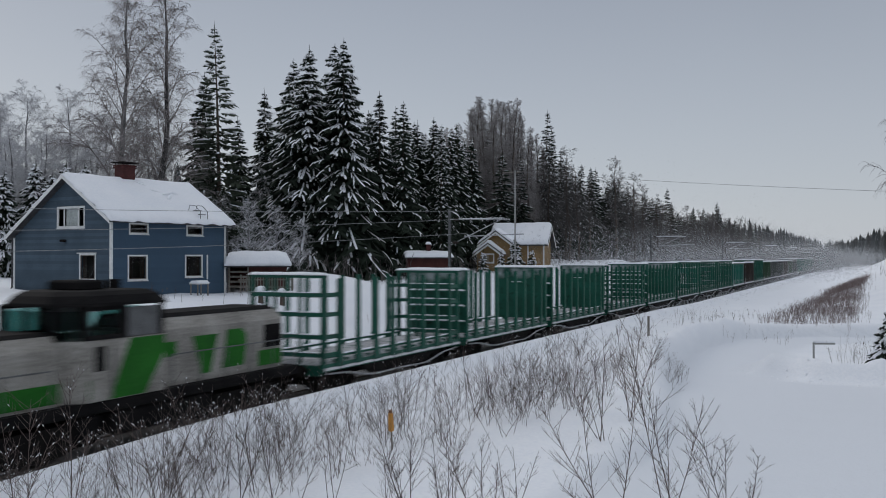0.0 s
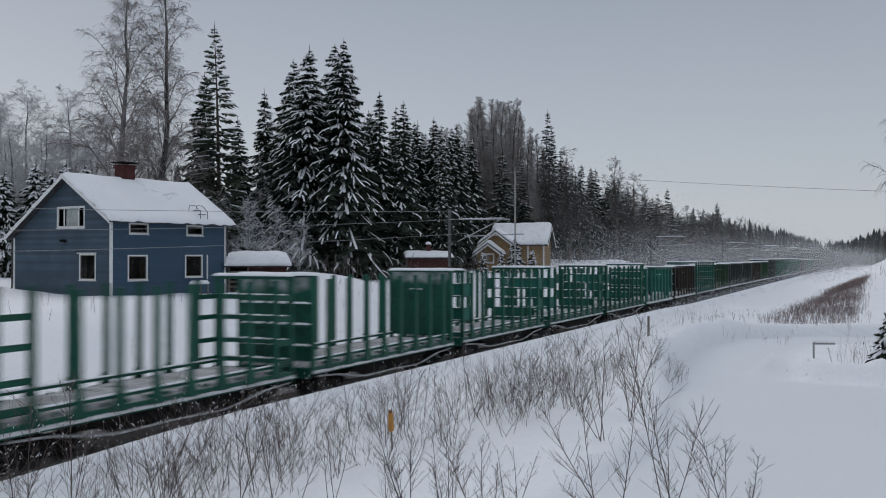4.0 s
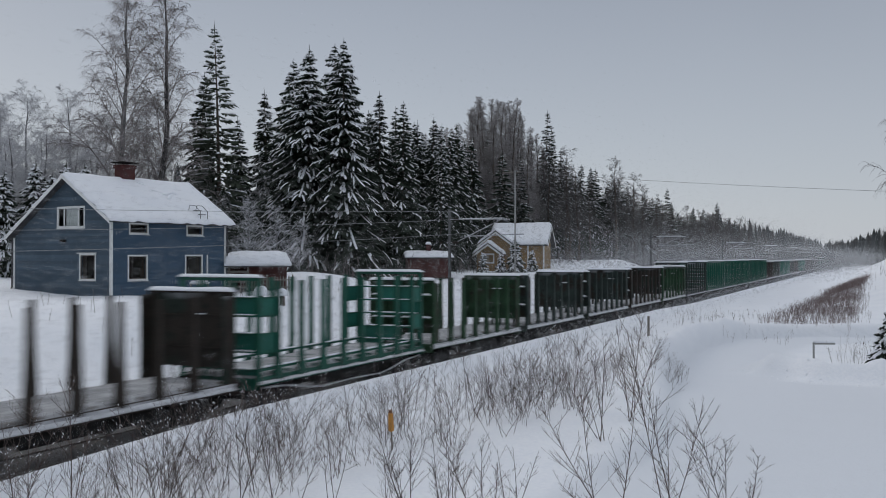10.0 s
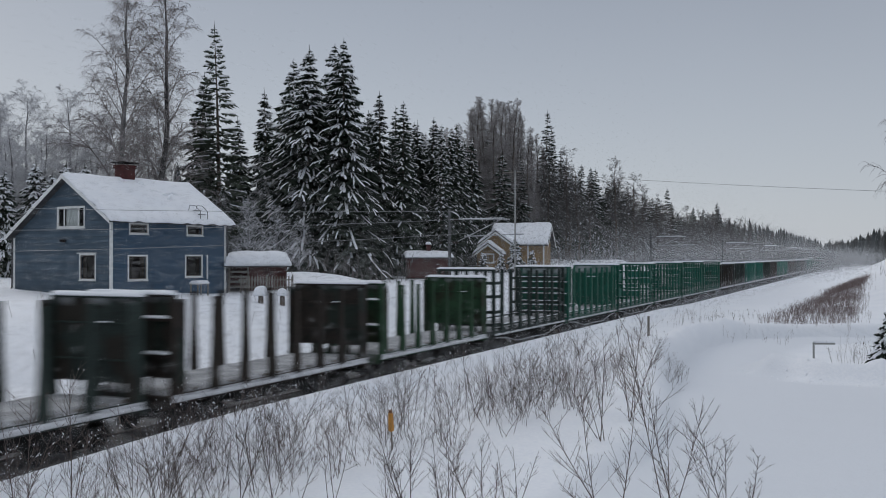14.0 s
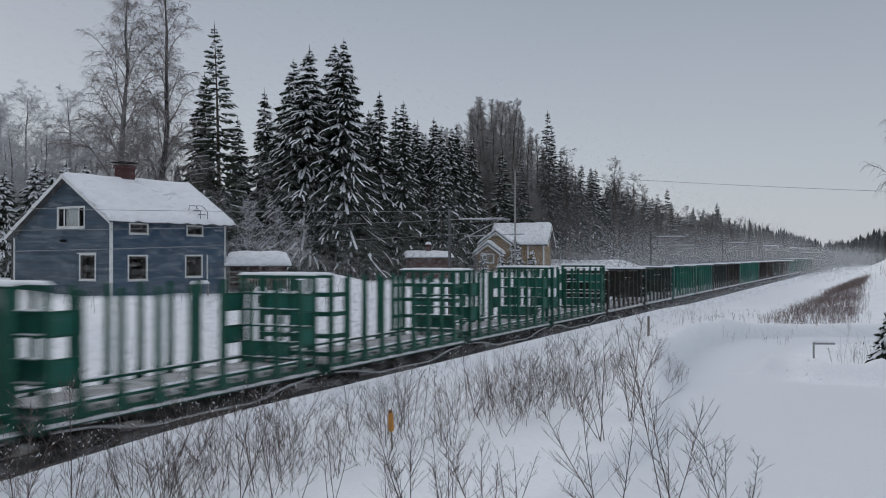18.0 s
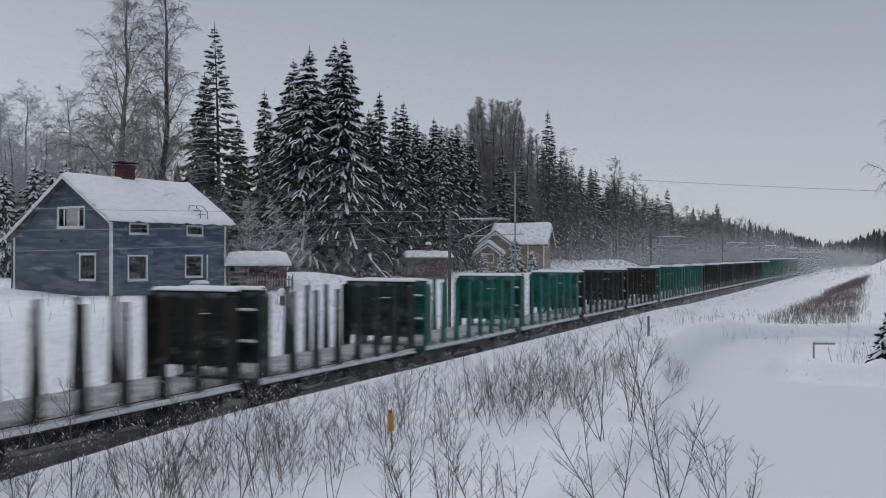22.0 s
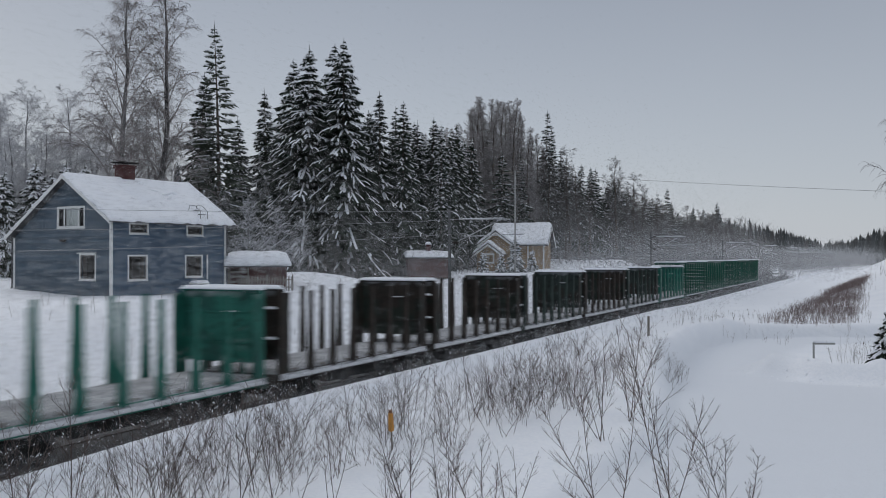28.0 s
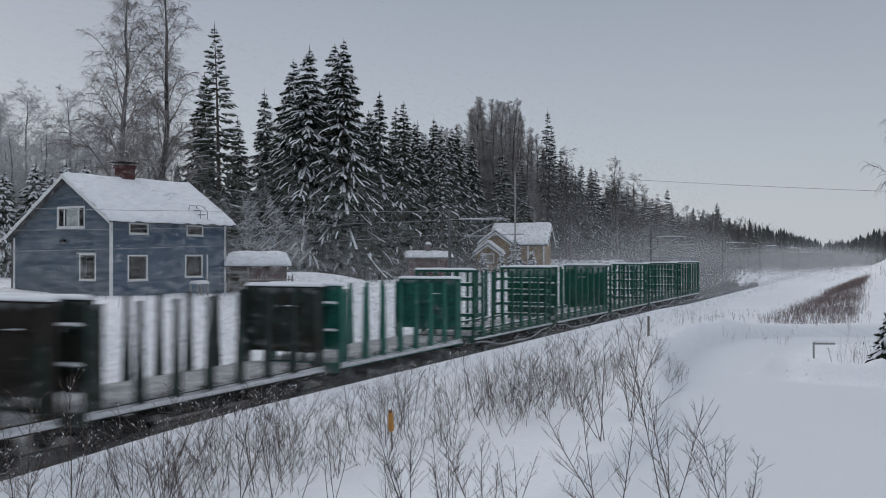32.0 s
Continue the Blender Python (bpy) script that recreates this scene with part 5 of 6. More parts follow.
def conifer(seed, h, R, whorl, boughs, segs, snow, pine=False, **kw):
    t, c, s = spruce_parts(seed, h, R, whorl, boughs, segs, snow, pine=pine, **kw)
    return [("trunk", t.mesh("trunk", BARK), ""), ("crown", c.mesh("crown", PINE if pine else NEEDLES), "dark green needle boughs"), ("snow_load", s.mesh("snow_load", SNOW), "snow lying on the boughs")]


BIG = [conifer(s, 20.0, 4.7, 0.62, 10, 6, 0.88, power=0.78, droop=1.0) for s in (11, 12, 13)]
SLIM = [conifer(s, 17.0, 3.0, 0.50, 9, 5, 0.45, power=0.75, droop=0.95) for s in (21, 22, 23)]
for x, y, h, k in ((-14.0, 87, 19.8, 0), (-12.2, 84, 20.6, 1), (-10.3, 89, 21.8, 2), (-8.9, 83, 21.0, 0)):
    make_tree("spruce", BIG[k], x, y, "tall dark spruce with drooping snow-laden boughs", turn=37 * k + x * 11, size=h / 20.0, group="big spruces")
for x, y, h, k in ((-17.6, 93, 17.8, 0), (-6.0, 88, 17.0, 1), (-3.8, 88.5, 16.4, 2), (-20.9, 80, 17.4, 1), (-16.0, 97, 16.0, 2), (-2.7, 101, 16.0, 0), (-1.4, 104, 16.6, 1), (0.0, 99, 15.0, 2),
                   (1.9, 108, 16.0, 0), (-23.5, 78, 9.5, 2), (-17.0, 79, 8.5, 0), (-15.4, 100, 15, 1), (-12.5, 96, 17.5, 0), (-9.6, 97, 17, 2), (-7.2, 95, 16, 1), (-5.0, 96, 15.5, 0), (-8.0, 103, 17, 1), (-4.6, 105, 15.5, 2), (-11.0, 105, 17, 0), (-19.5, 90, 14.5, 2), (-13.3, 93, 14, 1), (-6.7, 91.5, 13, 0), (1.2, 112, 15.5, 1), (3.0, 115, 15, 2), (-1.0, 114, 15.5, 0), (-33, 80, 8, 0), (-36.5, 82, 8.5, 1), (-30.5, 84, 7.5, 2), (-40, 86, 9, 0), (-35, 86, 9, 2), (-28.5, 83, 7, 1), (-33.8, 71.5, 4.6, 2), (-31.2, 71, 4.0, 0), (-36.2, 72.5, 5.4, 1), (-28.6, 70.5, 3.6, 2), (-38.6, 74, 6.0, 0), (-3.6, 108, 16.6, 1), (-2.2, 109, 15.6, 2), (-0.6, 107, 16.6, 0), (0.6, 106, 15.8, 1), (2.0, 112, 16.8, 2), (3.6, 113, 15.5, 0)):
    make_tree("spruce", SLIM[k], x, y, "slender dark spruce dusted with snow", turn=53 * k + x * 17, size=h / 17.0, group="slender spruces")
SNOWY = [conifer(s, 9.0, 2.5, 0.36, 9, 5, 1.35, power=0.7, droop=0.9) for s in (28, 29)]
for x, y, h, k in ((-32.6, 69, 7.6, 0), (-30.6, 70, 8.4, 1), (-28.7, 68.5, 7.6, 0), (-26.9, 70, 8.4, 1), (-25.4, 71, 7.6, 0), (-34.6, 71, 8.0, 1), (-29.6, 73, 8.8, 0), (-23.9, 71.5, 7.0, 1)):
    make_tree("spruce", SNOWY[k], x, y, "young spruce heavy with thick snow", turn=x * 41, size=h / 9.0, group="snowy young spruces")
for x, y, h, k in ((18.4, 138, 15.4, 0), (20.6, 141, 15.0, 1), (23.4, 146, 15.4, 2), (26.4, 150, 13.6, 0), (29.0, 156, 15.2, 1), (31.6, 160, 14.8, 2), (36.5, 168, 14.6, 0)):
    make_tree("spruce", SLIM[k], x, y, "slender dark spruce dusted with snow", turn=x * 19, size=h / 17.0, group="slender spruces")
NARROW = [conifer(s, 20.0, 1.7, 0.5, 7, 4, 0.6, power=0.55) for s in (26, 27)]
for x, y, h, k in ((14.4, 131, 20.6, 0), (15.7, 133, 19.0, 1), (12.6, 134, 17.5, 1), (17.2, 136, 16.5, 0), (-0.2, 96, 15.0, 1), (84.5, 287, 20.0, 0)):
    make_tree("spruce", NARROW[k] if x < 50 else SLIM[0], x, y, "narrow dark spruce dusted with snow", turn=x * 29, size=h / (20.0 if x < 50 else 17.0), group="slender spruces")
make_tree("pine", conifer(31, 20.8, 3.0, 0.60, 8, 5, 0.95, bare=0.12, droop=0.24, pine=True, power=0.66), -18.2, 76, "tall open-crowned conifer with level snowy boughs")

w, t = birch_parts(41, 23.0, 36, (13, 15), 0.20, 0.25, 0.15, 0.0085, 4.6, 0.82)
make_tree("birch", [("trunk", w.mesh("trunk", BIRCH), "grey birch trunk"), ("twig_crown", t.mesh("twig_crown", BIRCH_TWIG), "limbs with fine hanging twigs")], -24.0, 70, "tall bare birch with fine hanging twigs, lightly frosted", turn=20)
w, t = birch_parts(42, 24.0, 36, (12, 15), 0.20, 0.19, 0.15, 0.0085, 4.6, 0.82)
make_tree("birch", [("trunk", w.mesh("trunk", DARK_BARK), "dark birch trunk"), ("twig_crown", t.mesh("twig_crown", BIRCH_TWIG), "limbs with fine hanging twigs")], -22.2, 72, "tall bare birch with dark trunk and hanging twigs", turn=75)
FROSTY = []
for s in (51, 52, 53):
    w, t = birch_parts(s, 14.0, 26, (10, 12), 0.12, 0.34, 0.12, 0.012, 3.5, 0.7)
    FROSTY.append([("trunk", w.mesh("trunk", BIRCH), ""), ("twig_crown", t.mesh("twig_crown", TWIG_FROST), "frost-coated twigs")])
for x, y, h, k in ((-36.5, 81, 15.3, 0), (-34.0, 83, 15.5, 1), (-39.5, 84, 15, 2), (-30.8, 82, 14, 1), (-28.2, 79, 13, 2), (-27.0, 85, 14.5, 0), (-33, 76, 11, 2), (-43, 86, 16, 1), (-47, 84, 14, 0), (-25.5, 76, 10, 1),
                   (-29.5, 74, 8.5, 0), (-32.5, 73, 9, 1), (-35.5, 75, 10.5, 2), (-38.5, 77, 11, 0), (-27.5, 73, 7.5, 1), (-41, 79, 12, 1), (-31, 78, 11.5, 0), (-15.5, 74, 6.5, 0), (-13.5, 76, 6.0, 1), (-17.5, 75, 7.0, 2), (-11.8, 77, 5.0, 0), (-14.4, 90, 15, 1), (-34.6, 74, 11.5, 1), (-32.0, 75, 12, 2), (-30.2, 76, 11, 1), (-28.8, 77, 10.5, 0), (-26.4, 74, 9.5, 2), (-24.6, 73, 8.0, 0), (-36.8, 78, 13, 1), (-23.0, 76, 9, 1), (-20.2, 74, 6.5, 2)):
    make_tree("frosted_tree", FROSTY[k], x, y, "bare young deciduous tree white with frost", turn=x * 31, size=h / 14.0, group="frosted trees")
EDGE = []
for s in (55, 56, 57):
    w, t = birch_parts(s, 14.0, 24, (8, 10), 0.12, 0.30, 0.08, 0.012, 2.5, 0.8)
    EDGE.append([("trunk", w.mesh("trunk", BARK), ""), ("twig_crown", t.mesh("twig_crown", DULL_TWIG), "dense dull grey twigs")])
GREYTREE = []
for s in (61, 62):
    w, t = birch_parts(s, 20.0, 24, (8, 9), 0.22, 0.17, 0.03)
    GREYTREE.append([("trunk", w.mesh("trunk", BARK), ""), ("twig_crown", t.mesh("twig_crown", PALE_TWIG), "dense grey-brown twigs")])
STAND = []
for s in (64, 65):
    w, t = birch_parts(s, 20.0, 34, (10, 12), 0.20, 0.17, 0.0, 0.012, 1.0, 1.0)
    STAND.append([("trunk", w.mesh("trunk", BARK), ""), ("twig_crown", t.mesh("twig_crown", PALE_TWIG), "dense grey-brown twigs")])
for i, (x, y, h) in enumerate(((2.4, 119, 17.5), (12.9, 131, 17), (7.0, 121, 19), (4.0, 127, 20), (10.0, 129, 19.5), (4.6, 122, 21), (6.0, 125, 21.5), (7.3, 124, 20.5), (9.3, 123, 21), (10.6, 126, 20), (3.4, 120, 19), (8.3, 128, 21), (11.8, 130, 18.5), (5.4, 129, 20.5), (6.6, 130, 21.5), (8.0, 122, 20.5), (4.9, 131, 21), (9.0, 131, 21.5), (10.4, 133, 20.5), (7.2, 133, 22), (3.0, 124, 19.5), (1.2, 118, 16.5), (-1.5, 113, 15.5), (0.2, 116, 16.5), (11.4, 125, 17.5), (12.4, 127, 16.5), (13.6, 130, 15.5), (15.2, 134, 15), (-3.4, 112, 16))):
    make_tree("aspen", STAND[i % 2], x, y, "bare grey-brown aspen in a dense stand", turn=i * 67, size=h / 20.0, group="aspens")

# the wood along the line: slim spruces, three shapes
WOOD = []
for s in (71, 72, 73, 74):
    tk, c, sn = spruce_parts(s, 16.0, 2.7 + 0.25 * (s % 3), 0.58, 7, 3, 0.42, power=0.72)
    WOOD.append([("trunk", tk.mesh("trunk", BARK), ""), ("crown", quads_mesh("crown", ((c, NEEDLES), (sn, SNOW))), "dark boughs with snow")])
rw = random.Random(5)
spots = []
for i in range(900):
    s, p = rw.uniform(62, 420), 0
    p = 43 + rw.random() ** 1.7 * 32
    if s < 105 and p < 47:
        continue
    q = tr(s, p)
    if any((q.x - a) ** 2 + (q.y - b) ** 2 < (2.0 + 0.006 * s) ** 2 for a, b in spots):
        continue
    if q.y < 118 and (q.x < -16 or (q.x > -14 and p < 52 and q.y < 100)):
        continue
    spots.append((q.x, q.y))
    hh = rw.uniform(11.5, 17.0) * (1.0 - 0.04 * min(1.0, max(0.0, (s - 110) / 130)))
    k = rw.randrange(4)
    if rw.random() < (0.15 if s < 130 else 0.32) and s > 105:
        make_tree("aspen", GREYTREE[k % 2], q.x, q.y, "bare grey-brown aspen in a dense stand", turn=rw.uniform(0, 360), size=0.86 * hh / 20.0, group="aspens")
    else:
        make_tree("spruce", WOOD[k], q.x, q.y, "forest spruce lightly dusted with snow", turn=rw.uniform(0, 360), size=hh / 16.0, group="wood along the line", tall=rw.uniform(0.95, 1.2))
    if len(spots) > 230:
        break
for i in range(64):
    q = tr(rw.uniform(104, 235), rw.uniform(46, 66))
    if q.y < 104:
        continue
    hh = rw.uniform(12.0, 15.5)
    if i % 3 == 0:
        make_tree("aspen", GREYTREE[i % 2], q.x, q.y, "bare grey-brown aspen in a dense stand", turn=rw.uniform(0, 360), size=0.86 * hh / 20.0, group="aspens")
    else:
        make_tree("spruce", WOOD[i % 4], q.x, q.y, "forest spruce lightly dusted with snow", turn=rw.uniform(0, 360), size=hh / 16.0, group="wood along the line", tall=rw.uniform(0.95, 1.2))

for i in range(36):
    y = rw.uniform(146, 176)
    x = rw.uniform(0.107, 0.198) * y
    make_tree("spruce", WOOD[i % 4], x, y, "forest spruce lightly dusted with snow", turn=rw.uniform(0, 360), size=rw.uniform(11.0, 15.0) / 16.0 * (1.12 - 0.9 * (x / y - 0.107)), group="wood along the line", tall=rw.uniform(0.95, 1.1))

for i in range(96):
    q = tr(rw.uniform(112, 300), rw.uniform(34, 47))
    make_tree("deciduous_tree", EDGE[i % 3], q.x, q.y, "bare grey deciduous tree at the edge of the wood", turn=rw.uniform(0, 360), size=rw.uniform(9.0, 14.5) / 14.0, group="trees at the edge of the wood")


def far_wood(name, points, seed, label):
    """A distant wood as one body of many small trees, haze painted into the needle colour."""
    r, nb, sb, tw = random.Random(seed), Build(), Build(), Build()
    for x, y, h in points:
        z0 = gz(x, y)
        if r.random() < 0.5:
            for i in range(20):
                q = r.uniform(0.35, 1)
                a = r.uniform(0, 6.28)
                ln = h * r.uniform(0.08, 0.18)
                c = Vector((x, y, z0 + h * q * 0.86))
                tw.tube([c, c + Vector((math.cos(a) * ln, math.sin(a) * ln, ln * 1.1))], [0.07, 0.02], 3, False)
            tw.tube([(x, y, z0), (x, y, z0 + h * 0.97)], [0.16, 0.03], 4, False)
            continue
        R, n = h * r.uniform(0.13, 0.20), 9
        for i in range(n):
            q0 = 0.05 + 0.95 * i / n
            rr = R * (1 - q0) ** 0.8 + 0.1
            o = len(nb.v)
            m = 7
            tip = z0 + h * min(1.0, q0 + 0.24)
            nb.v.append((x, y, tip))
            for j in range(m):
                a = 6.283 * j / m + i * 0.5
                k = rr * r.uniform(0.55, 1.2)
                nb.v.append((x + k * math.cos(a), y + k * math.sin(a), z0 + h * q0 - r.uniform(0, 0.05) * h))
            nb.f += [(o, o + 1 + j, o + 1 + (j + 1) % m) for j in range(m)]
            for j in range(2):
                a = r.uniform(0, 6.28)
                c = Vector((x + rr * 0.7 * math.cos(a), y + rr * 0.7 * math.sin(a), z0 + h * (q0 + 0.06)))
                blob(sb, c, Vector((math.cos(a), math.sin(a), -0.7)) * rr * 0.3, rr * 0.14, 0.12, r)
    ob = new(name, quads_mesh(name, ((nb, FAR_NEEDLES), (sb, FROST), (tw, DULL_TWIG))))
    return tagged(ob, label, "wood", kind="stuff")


rf = random.Random(8)
pts = []
for i in range(420):
    s = rf.uniform(60, 900)
    p = 62 + rf.random() * 60 + (s > 420) * (-14)
    q = tr(s, p)
    if q.x < -14 and q.y < 130:
        q = tr(s + 150, p)
    pts.append((q.x, q.y, rf.uniform(13, 20)))
for i in range(260):
    s = rf.uniform(380, 1000)
    q = tr(s, rf.uniform(44, 60) + 0.012 * (s - 400))
    pts.append((q.x, q.y, rf.uniform(13, 20)))
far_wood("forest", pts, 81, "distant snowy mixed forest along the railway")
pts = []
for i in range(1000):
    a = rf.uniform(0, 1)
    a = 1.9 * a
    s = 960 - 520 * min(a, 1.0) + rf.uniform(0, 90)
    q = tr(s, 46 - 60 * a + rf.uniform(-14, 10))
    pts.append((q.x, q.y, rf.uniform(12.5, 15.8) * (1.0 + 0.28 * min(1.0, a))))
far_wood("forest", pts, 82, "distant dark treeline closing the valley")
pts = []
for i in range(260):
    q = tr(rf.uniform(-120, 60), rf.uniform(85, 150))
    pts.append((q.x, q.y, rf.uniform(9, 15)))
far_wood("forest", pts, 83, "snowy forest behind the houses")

# ---- line-side things ----
def mast(s):
    g = thing("catenary_mast", Matrix.Translation(tr(s, TRACK + 3.15, float(ground_z(s, TRACK + 3.15)))) @ pose(0, 0, 0, 0, 0, TURN), "grey steel catenary mast with cantilever, rimed with snow", "mast", "catenary masts")
    z0 = float(ground_z(s, TRACK + 3.15))
    H = 7.55 - z0
    for x in (-0.12, 0.085):
        part("post", Build().box(x, -0.045, -0.6, x + 0.035, 0.045, H, 0.006), GALV, g)
    for i in range(11):
        z = 0.3 + i * 0.62
        part("lattice", Build().faces([(-0.09, -0.012, z), (0.10, -0.012, z + 0.5), (0.10, -0.012, z + 0.55), (-0.09, -0.012, z + 0.05), (-0.09, 0.012, z), (0.10, 0.012, z + 0.5), (0.10, 0.012, z + 0.55), (-0.09, 0.012, z + 0.05)], [(0, 1, 2, 3), (7, 6, 5, 4), (0, 4, 5, 1), (3, 2, 6, 7), (0, 3, 7, 4), (1, 5, 6, 2)]), GALV, g)
    q = lambda z: z - z0
    part("top_tube", Build().tube([(0, -0.07, q(6.98)), (0, -3.6, q(6.93))], 0.032, 6), RIME, g, "tube crusted with snow")
    part("tube_snow", flake_cap(-0.03, 0.03, -3.3, -0.2, q(7.0) - 0.01, 0.035, 3, 3, 24, 0.03), SNOW, g, "", True)
    part("diagonal_tube", Build().tube([(0, -0.07, q(5.55)), (0, -3.1, q(6.93))], 0.024, 6), RIME, g)
    part("registration_arm", Build().tube([(0, -0.9, q(6.02)), (0, -4.4, q(6.12))], 0.032, 5), RIME, g)
    for y, z in ((-0.35, 6.97), (-0.3, 5.68)):
        part("insulator", Build().tube([(0, y - 0.22, q(z)), (0, y + 0.1, q(z))], 0.075, 8), BROWN_C, g)
    return g


for s in (47.3, 98.1, 147.5, 197.5, 247.5, 297.5, 347.5):
    mast(s)


def wire(name, a, b, sag, rad, label, n=16, mat=None):
    a, b = Vector(a), Vector(b)
    pts = [a.lerp(b, i / n) - Vector((0, 0, sag * 4 * (i / n) * (1 - i / n))) for i in range(n + 1)]
    return one(name, Build().tube(pts, rad, 4), mat or GALV, Matrix.Identity(4), label, "wire", "overhead wires")


def utility_pole(x, y, top, label):
    g = thing("utility_pole", Matrix.Translation((x, y, gz(x, y))), label, "pole", "utility poles")
    h = top - gz(x, y)
    part("pole", Build().tube([(0, 0, -0.6), (0, 0, h * 0.5), (0, 0, h)], [0.075, 0.06, 0.05], 8), CONCRETE, g)
    part("crossarm", Build().box(-0.85, -0.035, h - 0.15, 0.35, 0.035, h - 0.09, 0.01), GREY_WOOD, g)
    for q in (-0.75, -0.35, 0.25):
        part("insulator", Build().tube([(q, 0, h - 0.09), (q, 0, h + 0.04)], 0.028, 6), GREY_WOOD, g)
    return g


utility_pole(4.8, 62.0, 10.6, "tall slim grey wooden pole with short crossarm")
utility_pole(29.7, 36.4, 7.2, "grey wooden utility pole with crossarm")
utility_pole(-23.5, 33.2, 6.95, "grey wooden utility pole with crossarm")
wire("overhead_wire", (4.8, 62.0, 10.55), (29.7, 36.4, 7.15), 0.25, 0.011, "thin grey wire high across the road", mat=WIRE)
for za, zb, sag in ((7.45, 6.85, 0.16), (7.0, 5.85, 0.20), (6.2, 5.0, 0.22)):
    wire("overhead_wire", (1.3, 52.0, za), (-23.5, 33.2, zb), sag, 0.011, "thin grey wire strung across the house front", mat=WIRE)


def post(x, y, h, r, mat, label, name="marker_post"):
    b = Build().tube([(0, 0, -0.4), (0, 0, h)], r, 7)
    return one(name, b, mat, Matrix.Translation((x, y, gz(x, y))), label, "post")


post(11.9, 54.0, 1.15, 0.07, GREY_WOOD, "short grey line-side post in the snow")
post(16.75, 44.6, 0.38, 0.06, RUST, "stubby rust-brown post poking from the snow")
g = thing("marker_post", Matrix.Translation((-1.25, 23.0, gz(-1.25, 23.0))) @ pose(0, 0, 0, 4, -5, 30), "thin stake with faded orange plastic sleeve among bushes", "post")
part("stake", Build().tube([(0, 0, -0.3), (0, 0, 1.0)], 0.02, 6), GREY_WOOD, g)
part("sleeve", Build().tube([(0, 0, 0.48), (0, 0, 0.92)], [0.07, 0.06], 8), ORANGE, g, "faded orange sleeve")
part("collar", Build().tube([(0, 0, 0.93), (0, 0, 1.0)], 0.045, 8), RUST, g)
g = thing("barrier_frame", Matrix.Translation((17.8, 44.8, gz(17.8, 44.8) - 0.1)) @ pose(0, 0, 0, 0, 0, -4), "grey steel post with a short arm carrying snow", "barrier")
part("post", Build().box(-0.04, -0.04, -0.3, 0.04, 0.04, 1.42, 0.01), CONCRETE, g)
part("arm", Build().box(0.043, -0.06, 1.32, 1.0, 0.06, 1.40, 0.01), CONCRETE, g)
part("snow_cap", snow_sheet(lambda u, v: (u, v, 1.421), -0.05, 1.0, -0.07, 0.07, 14, 4, 0.10, 6, 0.07, 0.01), SNOW, g, "", True)

# ---- saplings and brush ----
def sapling_mesh(seed, h, stems, twig, spread, r0=0.0075, leads=()):
    """leads: where the tips of given stems lie, from the base."""
    r = random.Random(seed)
    b, fr = Build(), Build()
    for i in range(stems):
        a = r.uniform(0, 6.28)
        base = Vector((r.uniform(-0.22, 0.22), r.uniform(-0.22, 0.22), -0.15))
        hh = h * r.uniform(0.55, 1.0)
        d = Vector((math.cos(a) * spread * r.random(), math.sin(a) * spread * r.random(), 1)).normalized()
        if i < len(leads):
            way = Vector(leads[i]) - base
            hh, d = way.length, (way.normalized() - Vector((0, 0, 0.12))).normalized()
        n, p, pts, ds = 6, base, [base], []
        for j in range(n):
            d = (d + Vector((r.uniform(-1, 1), r.uniform(-1, 1), 0)) * (0.05 if leads else 0.10) + Vector((0, 0, 0.05))).normalized()
            p = p + d * hh / n
            pts.append(p)
            ds.append(d)
        rad = r0 * (0.6 + 0.4 * hh / h)
        b.tube(pts, [rad * (1 - 0.8 * j / n) + 0.0016 for j in range(n + 1)], 4, False)
        for k in range(twig):
            q = r.uniform(0.25, 0.98)
            j = min(n - 1, int(q * n))
            at = pts[j].lerp(pts[j + 1], q * n - j)
            sd = Vector((r.uniform(-1, 1), r.uniform(-1, 1), r.uniform(0.0, 0.9))).normalized()
            td = (ds[j] * 0.45 + sd * 0.85).normalized()
            ln = hh * r.uniform(0.12, 0.38) * (1.15 - 0.6 * q)
            mid = at + td * ln * 0.5 + Vector((0, 0, 0.04 * ln))
            end = at + td * ln + Vector((0, 0, 0.12 * ln))
            b.tube([at, mid, end], [rad * 0.45, rad * 0.32, 0.002], 3, False)
            for m in range(3):
                q2 = r.uniform(0.3, 0.9)
                a2 = at.lerp(end, q2)
                e2 = a2 + (td * 0.6 + Vector((r.uniform(-1, 1), r.uniform(-1, 1), r.uniform(0, 0.8))) * 0.6) * ln * 0.35
                b.tube([a2, e2], [rad * 0.25, 0.0014], 3, False)
            if r.random() < 0.55:
                c = at.lerp(end, r.uniform(0.3, 1.0))
                blob(fr, c + Vector((0, 0, 0.006)), td * r.uniform(0.015, 0.045), 0.012, 0.013, r)
    return [("stem_clump", b.mesh("stem_clump", OSIER), "dark bare stems and twigs"), ("rime", fr.mesh("rime", SNOW), "bits of snow caught on twigs")]


